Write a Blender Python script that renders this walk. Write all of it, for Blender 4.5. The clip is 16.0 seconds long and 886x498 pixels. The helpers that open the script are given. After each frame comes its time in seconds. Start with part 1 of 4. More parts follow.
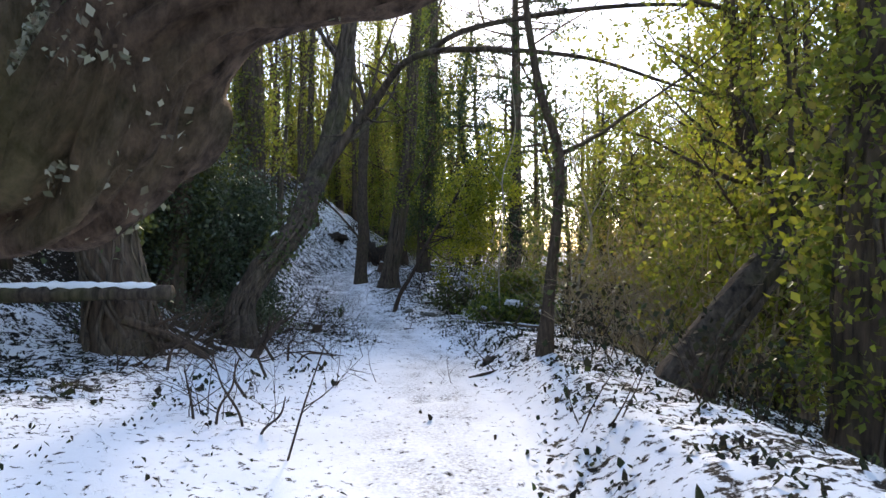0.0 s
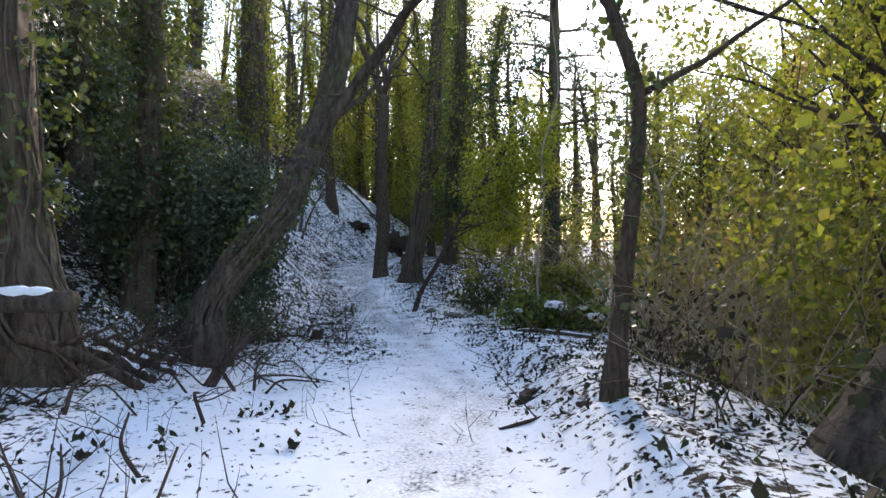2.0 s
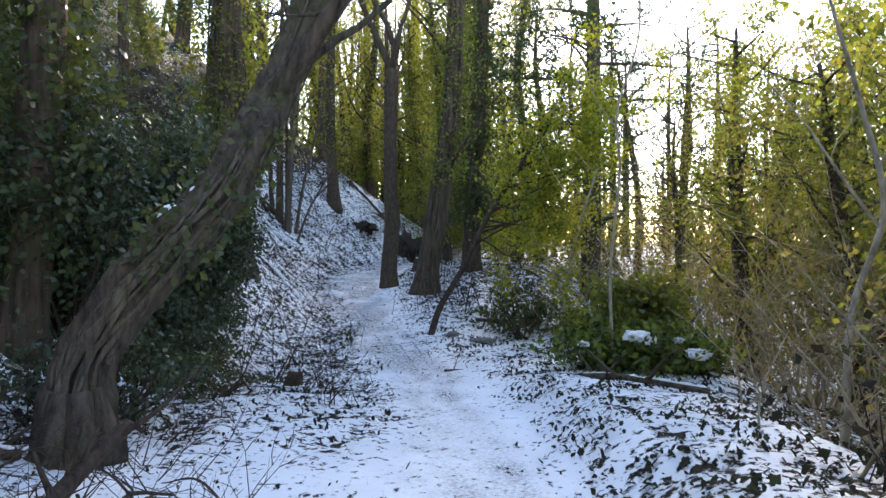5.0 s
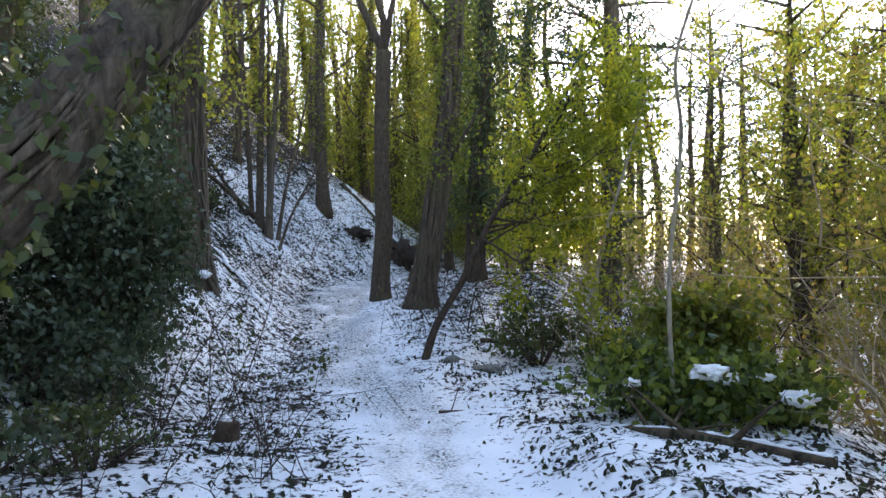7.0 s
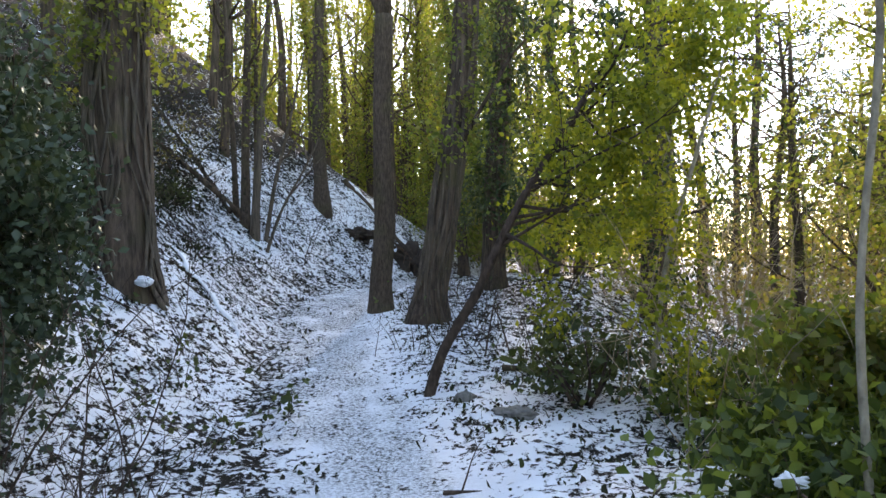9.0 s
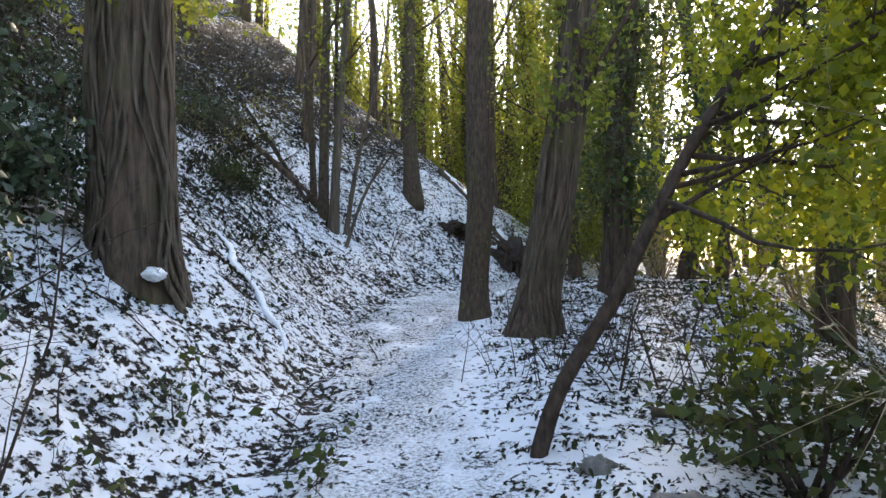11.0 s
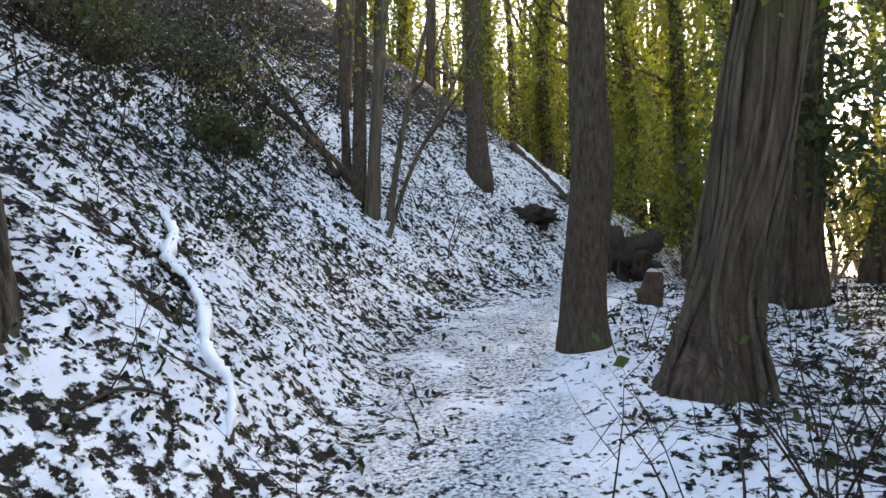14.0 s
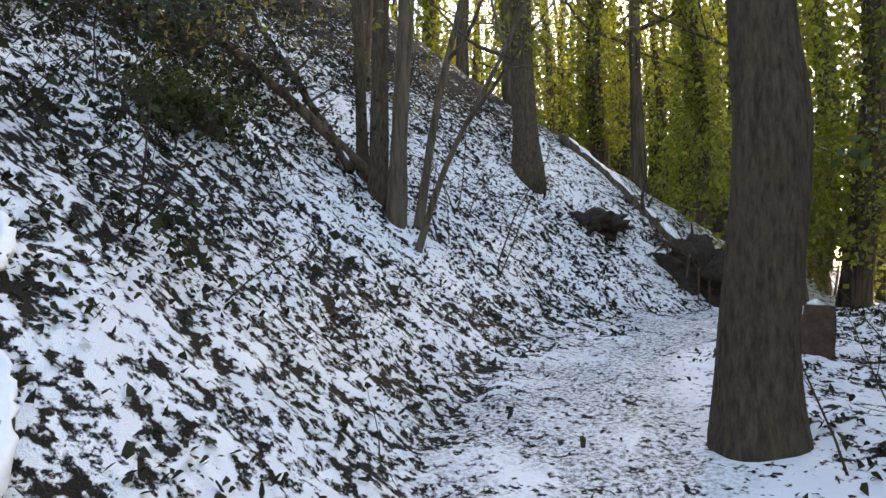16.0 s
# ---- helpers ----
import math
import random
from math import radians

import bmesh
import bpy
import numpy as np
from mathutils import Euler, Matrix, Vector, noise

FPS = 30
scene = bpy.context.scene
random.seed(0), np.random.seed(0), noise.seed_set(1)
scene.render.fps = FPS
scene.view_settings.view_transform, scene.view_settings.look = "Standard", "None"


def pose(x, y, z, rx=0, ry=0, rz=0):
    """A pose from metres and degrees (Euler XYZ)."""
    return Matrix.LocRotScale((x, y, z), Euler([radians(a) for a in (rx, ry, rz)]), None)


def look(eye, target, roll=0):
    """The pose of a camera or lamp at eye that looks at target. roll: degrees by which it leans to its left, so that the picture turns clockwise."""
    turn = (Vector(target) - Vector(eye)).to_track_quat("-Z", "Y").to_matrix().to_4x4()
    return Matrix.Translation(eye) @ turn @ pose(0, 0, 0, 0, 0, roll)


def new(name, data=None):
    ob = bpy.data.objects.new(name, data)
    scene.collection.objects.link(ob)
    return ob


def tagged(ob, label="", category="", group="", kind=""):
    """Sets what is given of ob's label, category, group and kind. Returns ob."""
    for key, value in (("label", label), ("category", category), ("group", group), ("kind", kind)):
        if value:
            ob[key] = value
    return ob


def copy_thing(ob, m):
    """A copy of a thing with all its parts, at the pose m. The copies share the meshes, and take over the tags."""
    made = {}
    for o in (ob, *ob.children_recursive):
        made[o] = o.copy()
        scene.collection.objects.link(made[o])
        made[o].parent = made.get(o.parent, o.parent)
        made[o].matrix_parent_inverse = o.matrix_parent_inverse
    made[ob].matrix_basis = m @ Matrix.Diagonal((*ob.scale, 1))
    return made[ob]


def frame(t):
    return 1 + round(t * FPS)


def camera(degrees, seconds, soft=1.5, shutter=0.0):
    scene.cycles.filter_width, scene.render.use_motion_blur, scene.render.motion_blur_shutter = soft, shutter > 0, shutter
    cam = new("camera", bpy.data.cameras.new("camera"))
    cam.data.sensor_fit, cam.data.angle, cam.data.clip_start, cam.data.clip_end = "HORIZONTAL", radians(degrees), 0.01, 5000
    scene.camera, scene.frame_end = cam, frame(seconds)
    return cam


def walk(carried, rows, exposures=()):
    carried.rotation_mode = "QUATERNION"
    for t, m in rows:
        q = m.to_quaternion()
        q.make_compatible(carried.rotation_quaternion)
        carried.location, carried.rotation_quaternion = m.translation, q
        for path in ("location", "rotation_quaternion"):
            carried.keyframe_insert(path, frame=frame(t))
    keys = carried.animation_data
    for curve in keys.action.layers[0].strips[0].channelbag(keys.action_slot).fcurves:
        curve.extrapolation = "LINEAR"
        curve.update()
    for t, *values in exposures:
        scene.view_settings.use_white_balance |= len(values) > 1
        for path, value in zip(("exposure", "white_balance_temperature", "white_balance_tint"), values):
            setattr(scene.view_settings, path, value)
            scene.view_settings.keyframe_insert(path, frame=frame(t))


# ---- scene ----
cam = camera(70.6, 16.0)
METRES, EYE, TILT, LEAN, TURN = 18.5, 1.4, 0.0, 0.0, 0.0
ROWS = [
    (0.0, 0.0, 0.0, 0.0, -0.0, 0.0, 0.0),
    (0.5, 0.0069, 0.0317, 0.0007, -0.13, 0.04, 0.1),
    (1.0, 0.0077, 0.065, -0.0012, 0.39, -0.26, 0.03),
    (1.5, 0.0108, 0.0969, 0.0012, 1.12, -0.7, 0.15),
    (2.0, 0.0062, 0.1256, 0.0002, 2.99, -0.95, 0.04),
    (2.5, 0.0032, 0.1585, -0.0004, 3.67, -1.05, 0.07),
    (3.0, -0.0053, 0.1895, 0.0007, 3.94, -1.0, 0.08),
    (3.5, -0.0067, 0.2216, 0.0005, 3.99, -0.94, 0.18),
    (4.0, -0.0127, 0.2495, 0.0016, 4.12, -0.83, 0.18),
    (6.5, -0.0153, 0.3818, -0.0047, 4.08, -0.35, 0.52),
    (7.0, -0.0164, 0.4139, -0.0058, 4.53, 0.23, 0.57),
    (7.5, -0.0208, 0.4447, -0.0066, 4.85, 0.64, 0.51),
    (8.0, -0.0214, 0.4778, -0.0071, 4.93, 0.76, 0.6),
    (10.5, -0.033, 0.6341, -0.0167, 12.2, 1.08, 0.44),
    (11.0, -0.0414, 0.6688, -0.0182, 15.42, 1.27, 0.3),
    (11.5, -0.053, 0.7002, -0.0182, 16.9, 1.16, 0.2),
    (12.0, -0.0565, 0.7331, -0.0213, 17.53, 1.13, 0.34),
    (12.5, -0.0679, 0.7618, -0.0185, 18.71, 0.89, 0.33),
    (13.0, -0.0766, 0.7912, -0.0192, 19.38, 0.98, 0.3),
    (13.5, -0.0918, 0.8217, -0.0209, 20.49, 1.08, 0.29),
    (14.0, -0.1055, 0.8506, -0.02, 21.12, 1.18, 0.25),
    (14.5, -0.1206, 0.8801, -0.0173, 22.79, 1.28, 0.23),
    (15.0, -0.1348, 0.9102, -0.0169, 23.45, 1.56, 0.12),
    (15.5, -0.1503, 0.9405, -0.0153, 23.6, 1.89, 0.23),
    (16.0, -0.1664, 0.9654, -0.0121, 23.14, 2.02, 0.19),
]
EXPOSURES = [(0.0, 2.05, 7600, 17), (2.5, 2.3, 7600, 17), (4.0, 2.5, 7700, 17), (7.0, 2.8, 8000, 17), (10.5, 3.0, 8600, 17), (13.0, 3.1, 8900, 18), (16.0, 3.05, 9600, 19)]
walk(cam, [(t, pose(0, 0, EYE, TILT, LEAN, TURN) @ pose(METRES * x, METRES * y, METRES * z, 90 + pitch, roll, yaw)) for t, x, y, z, yaw, pitch, roll in ROWS], EXPOSURES)

# ---- light ----
SUN_AZ, SUN_EL = 4.0, 27.0      # degrees right of ahead, degrees up
world = bpy.data.worlds.new("winter_sky")
world.use_nodes = True
scene.world = world
wn = world.node_tree
sky = wn.nodes.new("ShaderNodeTexSky")
sky.sky_type = "NISHITA"
sky.sun_disc = False
sky.sun_elevation, sky.sun_rotation = radians(SUN_EL), radians(SUN_AZ)
sky.air_density, sky.dust_density, sky.ozone_density = 1.0, 0.2, 1.5
wn.links.new(sky.outputs[0], wn.nodes["Background"].inputs[0])
wn.nodes["Background"].inputs[1].default_value = 0.15
sun = new("sun", bpy.data.lights.new("sun", "SUN"))
sun.data.energy, sun.data.angle, sun.data.color = 2.2, radians(8.0), (1.0, 0.93, 0.82)
SUN_DIR = Vector((math.sin(radians(SUN_AZ)) * math.cos(radians(SUN_EL)), math.cos(radians(SUN_AZ)) * math.cos(radians(SUN_EL)), math.sin(radians(SUN_EL))))
sun.matrix_world = look(SUN_DIR * 60, (0, 0, 0))

# ---- small maths ----

def grid_noise(x, y, cell, seed):
    """Smooth value noise, 0 to 1, of arrays x and y."""
    table = np.random.default_rng(seed).random((256, 256))
    u, v = np.asarray(x) / cell, np.asarray(y) / cell
    iu, iv = np.floor(u).astype(int), np.floor(v).astype(int)
    fu, fv = u - iu, v - iv
    fu, fv = fu * fu * (3 - 2 * fu), fv * fv * (3 - 2 * fv)
    a, b = table[iu % 256, iv % 256], table[(iu + 1) % 256, iv % 256]
    c, d = table[iu % 256, (iv + 1) % 256], table[(iu + 1) % 256, (iv + 1) % 256]
    return (a * (1 - fu) + b * fu) * (1 - fv) + (c * (1 - fu) + d * fu) * fv


def step(a, b, v):
    t = np.clip((np.asarray(v, float) - a) / (b - a), 0, 1)
    return t * t * (3 - 2 * t)


def glide(v, xs, ys):
    """Interpolation with softened corners."""
    return (np.interp(np.asarray(v) - 0.7, xs, ys) + 2 * np.interp(v, xs, ys) + np.interp(np.asarray(v) + 0.7, xs, ys)) / 4


def path_x(y):
    return glide(y, [-20, 0, 4, 8, 12, 14.5, 16.4, 18.9, 21, 22.5, 24, 26, 28, 31, 40, 60], [0.5, 0.1, 0.0, -0.2, -0.7, -1.3, -2.0, -2.9, -3.5, -3.85, -3.8, -3.1, -1.9, 0.2, 5.5, 14])


def path_z(y):
    return glide(y, [-20, 0, 4, 8, 12, 15, 17, 19, 21, 23, 25, 28, 34], [0.2, 0.0, -0.03, -0.15, -0.42, -0.5, -0.36, -0.13, 0.05, 0.3, 0.5, 0.6, 0.3])


def height(x, y):
    """The ground without its small relief."""
    x, y = np.asarray(x, float), np.asarray(y, float)
    d = path_x(y) - x
    left = np.maximum(d - 0.5, 0)
    toe = glide(y, [-30, 8, 10, 13, 15, 17, 19, 60], [4.9, 4.7, 4.2, 2.7, 1.6, 1.15, 0.85, 0.8])
    steep = glide(y, [-30, 10, 16, 19, 24, 30], [0.55, 0.6, 0.68, 0.86, 0.8, 0.72])
    over = np.maximum(d - toe, 0)
    bank = np.where(over < 0.5, steep * over * over, steep * (over - 0.25))
    bank = np.where(bank > 11, 11 + 0.2 * (bank - 11), bank)
    bank = bank * (1 - 0.9 * step(28.5, 37, y + 0.25 * (x + 3)))
    e = np.maximum(-d, 0)
    near = step(15, 11, y)
    lip = 0.32 * step(0.65, 1.35, e) * near + 0.12 * step(0.5, 1.5, e) * (1 - near)
    edge = glide(y, [-30, 4, 7, 11, 14, 18, 40], [2.2, 2.0, 2.1, 2.4, 3.6, 4.5, 5.0])
    drop = np.minimum(0.42 * np.maximum(e - edge, 0), 2.4)
    return path_z(y) + 0.06 * np.minimum(left, 6) + bank + lip - drop


def ground(x, y):
    return float(height(x, y))


# ---- mesh building ----
def mesh_from(name, verts, tris=None, quads=None, smooth=True):
    me = bpy.data.meshes.new(name)
    verts = np.asarray(verts, np.float32)
    loops, starts, n = [], [], 0
    for faces, k in ((tris, 3), (quads, 4)):
        if faces is not None and len(faces):
            faces = np.asarray(faces, np.int32)
            loops.append(faces.ravel())
            starts.append(n + np.arange(len(faces)) * k)
            n += faces.size
    loops, starts = np.concatenate(loops), np.concatenate(starts)
    me.vertices.add(len(verts))
    me.vertices.foreach_set("co", verts.ravel())
    me.loops.add(len(loops))
    me.loops.foreach_set("vertex_index", loops)
    me.polygons.add(len(starts))
    me.polygons.foreach_set("loop_start", starts.astype(np.int32))
    me.polygons.foreach_set("use_smooth", np.full(len(starts), smooth))
    me.update(calc_edges=True)
    me.validate()
    return me


class Shape:
    """Vertices, triangles and quads that grow into one mesh."""

    def __init__(self):
        self.v, self.t, self.q, self.n = [], [], [], 0

    def add(self, verts, tris=None, quads=None):
        if tris is not None and len(tris):
            self.t.append(np.asarray(tris) + self.n)
        if quads is not None and len(quads):
            self.q.append(np.asarray(quads) + self.n)
        self.v.append(np.asarray(verts, float))
        self.n += len(verts)
        return self

    def mesh(self, name, origin=(0, 0, 0), smooth=True):
        return mesh_from(name, np.concatenate(self.v) - np.asarray(origin), np.concatenate(self.t) if self.t else None, np.concatenate(self.q) if self.q else None, smooth)


def curve_points(pts, n):
    """n points on a smooth line through pts (any number of columns)."""
    pts = np.asarray(pts, float)
    if len(pts) == 2:
        return pts[0] + (pts[1] - pts[0]) * np.linspace(0, 1, n)[:, None]
    p = np.vstack([2 * pts[0] - pts[1], pts, 2 * pts[-1] - pts[-2]])
    u = np.linspace(0, len(pts) - 1 - 1e-9, n)
    i = u.astype(int)
    f = (u - i)[:, None]
    a, b, c, d = p[i], p[i + 1], p[i + 2], p[i + 3]
    return 0.5 * (2 * b + (c - a) * f + (2 * a - 5 * b + 4 * c - d) * f ** 2 + (3 * b - a - 3 * c + d) * f ** 3)


def tube(shape, line, sides=8, rough=0.0, lobes=0.0, seed=0, cap=True):
    """A tapering tube along rows of x, y, z, radius; rough and lobes are shares of the radius."""
    line = np.asarray(line, float)
    p, r = line[:, :3], line[:, 3]
    n = len(p)
    tangent = np.gradient(p, axis=0)
    tangent /= np.linalg.norm(tangent, axis=1)[:, None] + 1e-9
    ref = np.array([0.31, 0.95, 0.05]) if abs(tangent[0] @ np.array([0.31, 0.95, 0.05])) < 0.9 else np.array([1.0, 0, 0])
    a = np.cross(tangent, ref)
    a /= np.linalg.norm(a, axis=1)[:, None] + 1e-9
    b = np.cross(tangent, a)
    ang = np.linspace(0, 2 * np.pi, sides, endpoint=False)
    k = np.ones((n, sides))
    if rough or lobes:
        g = np.random.default_rng(seed)
        run = np.concatenate([[0], np.cumsum(np.linalg.norm(np.diff(p, axis=0), axis=1))])
        ph = g.random(4) * 6.28
        k += lobes * (np.sin(3 * ang[None] + ph[0] + 0.35 * run[:, None]) * 0.6 + np.sin(5 * ang[None] + ph[1] - 0.5 * run[:, None]) * 0.4)
        uu, vv = np.meshgrid(np.arange(sides) * 7.0 / sides * 1.9, run, indexing="xy")
        k += rough * (grid_noise(uu + ph[2] * 9, vv * 1.3, 0.8, seed + 3) + 0.6 * grid_noise(uu * 3, vv * 4, 0.7, seed + 5) - 0.8)
    v = p[:, None] + (a[:, None] * np.cos(ang)[None, :, None] + b[:, None] * np.sin(ang)[None, :, None]) * (r[:, None] * k)[..., None]
    i = np.arange(n - 1)[:, None] * sides
    j = np.arange(sides)[None]
    j2 = (j + 1) % sides
    quads = np.stack([i + j, i + sides + j, i + sides + j2, i + j2], -1).reshape(-1, 4)
    v = v.reshape(-1, 3)
    tris = None
    if cap:
        v = np.vstack([v, p[-1], p[0]])
        m, e = n * sides, (n - 1) * sides
        j = np.arange(sides)
        j2 = (j + 1) % sides
        tris = np.vstack([np.stack([e + j, np.full(sides, m), e + j2], -1), np.stack([j2, np.full(sides, m + 1), j], -1)])
    shape.add(v, tris, quads)
    return shape


def leaves(shape, places, size, g, droop=0.3, facing=None, long=1.5):
    """One folded blade of two triangles at each place."""
    places = np.asarray(places, float)
    n = len(places)
    if not n:
        return shape
    s = size * (0.6 + 0.8 * g.random(n))
    d = g.normal(size=(n, 3))
    d[:, 2] -= droop * 2
    if facing is not None:
        d += facing
    d /= np.linalg.norm(d, axis=1)[:, None] + 1e-9
    w = np.cross(d, g.normal(size=(n, 3)))
    w /= np.linalg.norm(w, axis=1)[:, None] + 1e-9
    u = np.cross(d, w)
    s = s[:, None]
    tip = places + d * s * long * 0.5
    base = places - d * s * long * 0.5
    mid = places - d * s * 0.1 + u * s * 0.16
    v = np.stack([base, mid + w * s * 0.5, tip, mid - w * s * 0.5], 1).reshape(-1, 3)
    i = np.arange(n)[:, None] * 4
    shape.add(v, np.concatenate([i + np.array([[0, 1, 2]]), i + np.array([[0, 2, 3]])]))
    return shape


def thing(name, at, label, category, group="", kind=""):
    ob = new(name)
    ob.empty_display_size = 0.1
    ob.location = at
    return tagged(ob, label, category, group, kind)


def part(name, shape, material, parent, label="", smooth=True):
    """One mesh under a thing or a part; the shape is in world metres."""
    origin = np.array(parent.location if parent.parent is None else parent.parent.location)
    ob = new(name, shape.mesh(name, origin, smooth))
    ob.data.materials.append(material)
    ob.parent = parent
    if label:
        ob["label"] = label
    return ob


def whole(name, shape, material, label, category, group="", kind="", smooth=True, origin=(0, 0, 0)):
    ob = new(name, shape.mesh(name, origin, smooth))
    ob.location = origin
    ob.data.materials.append(material)
    return tagged(ob, label, category, group, kind)


# ---- materials ----
def material(name):
    m = bpy.data.materials.new(name)
    m.use_nodes = True
    nt = m.node_tree
    return m, nt, nt.nodes["Principled BSDF"]


def node(nt, kind, **values):
    n = nt.nodes.new(kind)
    for key, value in values.items():
        n.inputs[key].default_value = value
    return n


def ramp(nt, source, stops):
    r = nt.nodes.new("ShaderNodeValToRGB")
    while len(r.color_ramp.elements) < len(stops):
        r.color_ramp.elements.new(0.5)
    for el, (p, c) in zip(r.color_ramp.elements, stops):
        el.position, el.color = p, (*c, 1)
    nt.links.new(source, r.inputs[0])
    return r


def bumped(nt, bsdf, source, strength, distance):
    b = node(nt, "ShaderNodeBump", Strength=strength, Distance=distance)
    nt.links.new(source, b.inputs["Height"])
    nt.links.new(b.outputs[0], bsdf.inputs["Normal"])


def coords(nt, scale=(1, 1, 1)):
    c = nt.nodes.new("ShaderNodeTexCoord")
    m = nt.nodes.new("ShaderNodeMapping")
    m.inputs["Scale"].default_value = scale
    nt.links.new(c.outputs["Object"], m.inputs[0])
    return m.outputs[0]


def bark(name, dark, light, moss=0.0, stretch=0.18, scale=14.0):
    m, nt, b = material(name)
    at = coords(nt, (1, 1, stretch))
    n1 = node(nt, "ShaderNodeTexNoise", Scale=scale, Detail=8, Roughness=0.65)
    n2 = node(nt, "ShaderNodeTexNoise", Scale=2.2, Detail=4)
    nt.links.new(at, n1.inputs["Vector"])
    nt.links.new(coords(nt), n2.inputs["Vector"])
    c = ramp(nt, n1.outputs["Fac"], [(0.32, dark), (0.68, light)])
    green = ramp(nt, n2.outputs["Fac"], [(0.5, (0, 0, 0)), (0.72, (1, 1, 1))])
    mix = nt.nodes.new("ShaderNodeMixRGB")
    scale_by = node(nt, "ShaderNodeMath")
    scale_by.operation = "MULTIPLY"
    scale_by.inputs[1].default_value = moss
    nt.links.new(green.outputs[0], scale_by.inputs[0])
    nt.links.new(scale_by.outputs[0], mix.inputs[0])
    nt.links.new(c.outputs[0], mix.inputs[1])
    mix.inputs[2].default_value = (0.075, 0.085, 0.025, 1)
    nt.links.new(mix.outputs[0], b.inputs["Base Color"])
    b.inputs["Roughness"].default_value = 0.9
    b.inputs["Specular IOR Level"].default_value = 0.15
    bumped(nt, b, n1.outputs["Fac"], 0.9, 0.03)
    return m


def leaf(name, colours, gloss=0.45, glow=0.5):
    """Thin leaves that let some light through; glow is the share that passes."""
    m, nt, b = material(name)
    geo = nt.nodes.new("ShaderNodeNewGeometry")
    c = ramp(nt, geo.outputs["Random Per Island"], [(i / max(1, len(colours) - 1), k) for i, k in enumerate(colours)])
    nt.links.new(c.outputs[0], b.inputs["Base Color"])
    b.inputs["Roughness"].default_value = gloss
    b.inputs["Specular IOR Level"].default_value = 0.25
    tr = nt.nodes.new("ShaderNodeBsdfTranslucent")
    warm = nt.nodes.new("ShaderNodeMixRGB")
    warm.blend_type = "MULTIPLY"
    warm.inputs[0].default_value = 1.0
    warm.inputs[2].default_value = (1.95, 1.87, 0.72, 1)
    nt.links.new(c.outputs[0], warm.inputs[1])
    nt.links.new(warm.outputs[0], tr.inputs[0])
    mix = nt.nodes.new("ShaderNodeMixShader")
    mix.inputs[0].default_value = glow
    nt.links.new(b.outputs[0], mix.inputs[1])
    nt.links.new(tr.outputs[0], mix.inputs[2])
    nt.links.new(mix.outputs[0], nt.nodes["Material Output"].inputs[0])
    return m


def plain(name, colours, scale=6.0, rough=0.85, bump=0.4, distance=0.02):
    m, nt, b = material(name)
    n1 = node(nt, "ShaderNodeTexNoise", Scale=scale, Detail=7, Roughness=0.6)
    nt.links.new(coords(nt), n1.inputs["Vector"])
    c = ramp(nt, n1.outputs["Fac"], [(0.3 + 0.4 * i / max(1, len(colours) - 1), k) for i, k in enumerate(colours)])
    nt.links.new(c.outputs[0], b.inputs["Base Color"])
    b.inputs["Roughness"].default_value = rough
    bumped(nt, b, n1.outputs["Fac"], bump, distance)
    return m


BARK_SMOOTH = bark("smooth_bark", (0.034, 0.025, 0.019), (0.115, 0.085, 0.063), 0.3, 0.25, 34)
BARK_ROUGH = bark("rough_bark", (0.02, 0.015, 0.012), (0.145, 0.103, 0.075), 0.35, 0.12, 14)
BARK_LEAN = bark("weathered_bark", (0.014, 0.011, 0.009), (0.12, 0.092, 0.07), 0.4, 0.2, 13)
BARK_LICHEN = bark("lichen_bark", (0.012, 0.008, 0.006), (0.125, 0.09, 0.068), 0.5, 0.5, 30)
LICHEN = leaf("grey_green_lichen", [(0.2, 0.21, 0.17), (0.3, 0.31, 0.26), (0.12, 0.13, 0.09), (0.09, 0.07, 0.055), (0.24, 0.26, 0.2)], 0.95, 0.05)
BARK_VINE = bark("ivy_stem_bark", (0.035, 0.028, 0.022), (0.16, 0.125, 0.095), 0.2, 0.1, 22)
BARK_PALE = bark("pale_bark", (0.14, 0.12, 0.09), (0.42, 0.37, 0.28), 0.1, 0.6, 9)
TWIG_DARK = bark("dark_twig", (0.028, 0.02, 0.016), (0.1, 0.07, 0.054), 0.0, 0.4, 20)
TWIG_BROWN = bark("brown_twig", (0.2, 0.15, 0.1), (0.46, 0.37, 0.25), 0.0, 0.4, 20)
# one ivy leaf twice: sunlight put into colours and glow here, shade below
IVY_SUN = leaf("ivy_leaf_painted_sunlit", [(0.065, 0.09, 0.03), (0.11, 0.14, 0.04), (0.185, 0.21, 0.055), (0.13, 0.115, 0.055), (0.09, 0.125, 0.036)], 0.4, 0.58)
IVY_DARK = leaf("ivy_leaf_painted_shaded", [(0.035, 0.052, 0.024), (0.055, 0.075, 0.032), (0.075, 0.092, 0.038)], 0.4, 0.3)
HOLLY = leaf("holly_leaf", [(0.026, 0.044, 0.028), (0.046, 0.07, 0.042), (0.07, 0.095, 0.056)], 0.4, 0.15)
# yellow-green leaf, colours and glow brightened in place of direct sun
BUSH_LIT_GOLD = leaf("yellow_green_leaf_lit", [(0.07, 0.1, 0.025), (0.16, 0.19, 0.034), (0.27, 0.27, 0.046), (0.09, 0.12, 0.028), (0.21, 0.22, 0.038)], 0.45, 0.6)
LEAF_GROUND = leaf("ground_ivy_leaf", [(0.012, 0.018, 0.011), (0.022, 0.03, 0.013), (0.03, 0.024, 0.014), (0.016, 0.012, 0.011), (0.045, 0.06, 0.018)], 0.8, 0.1)
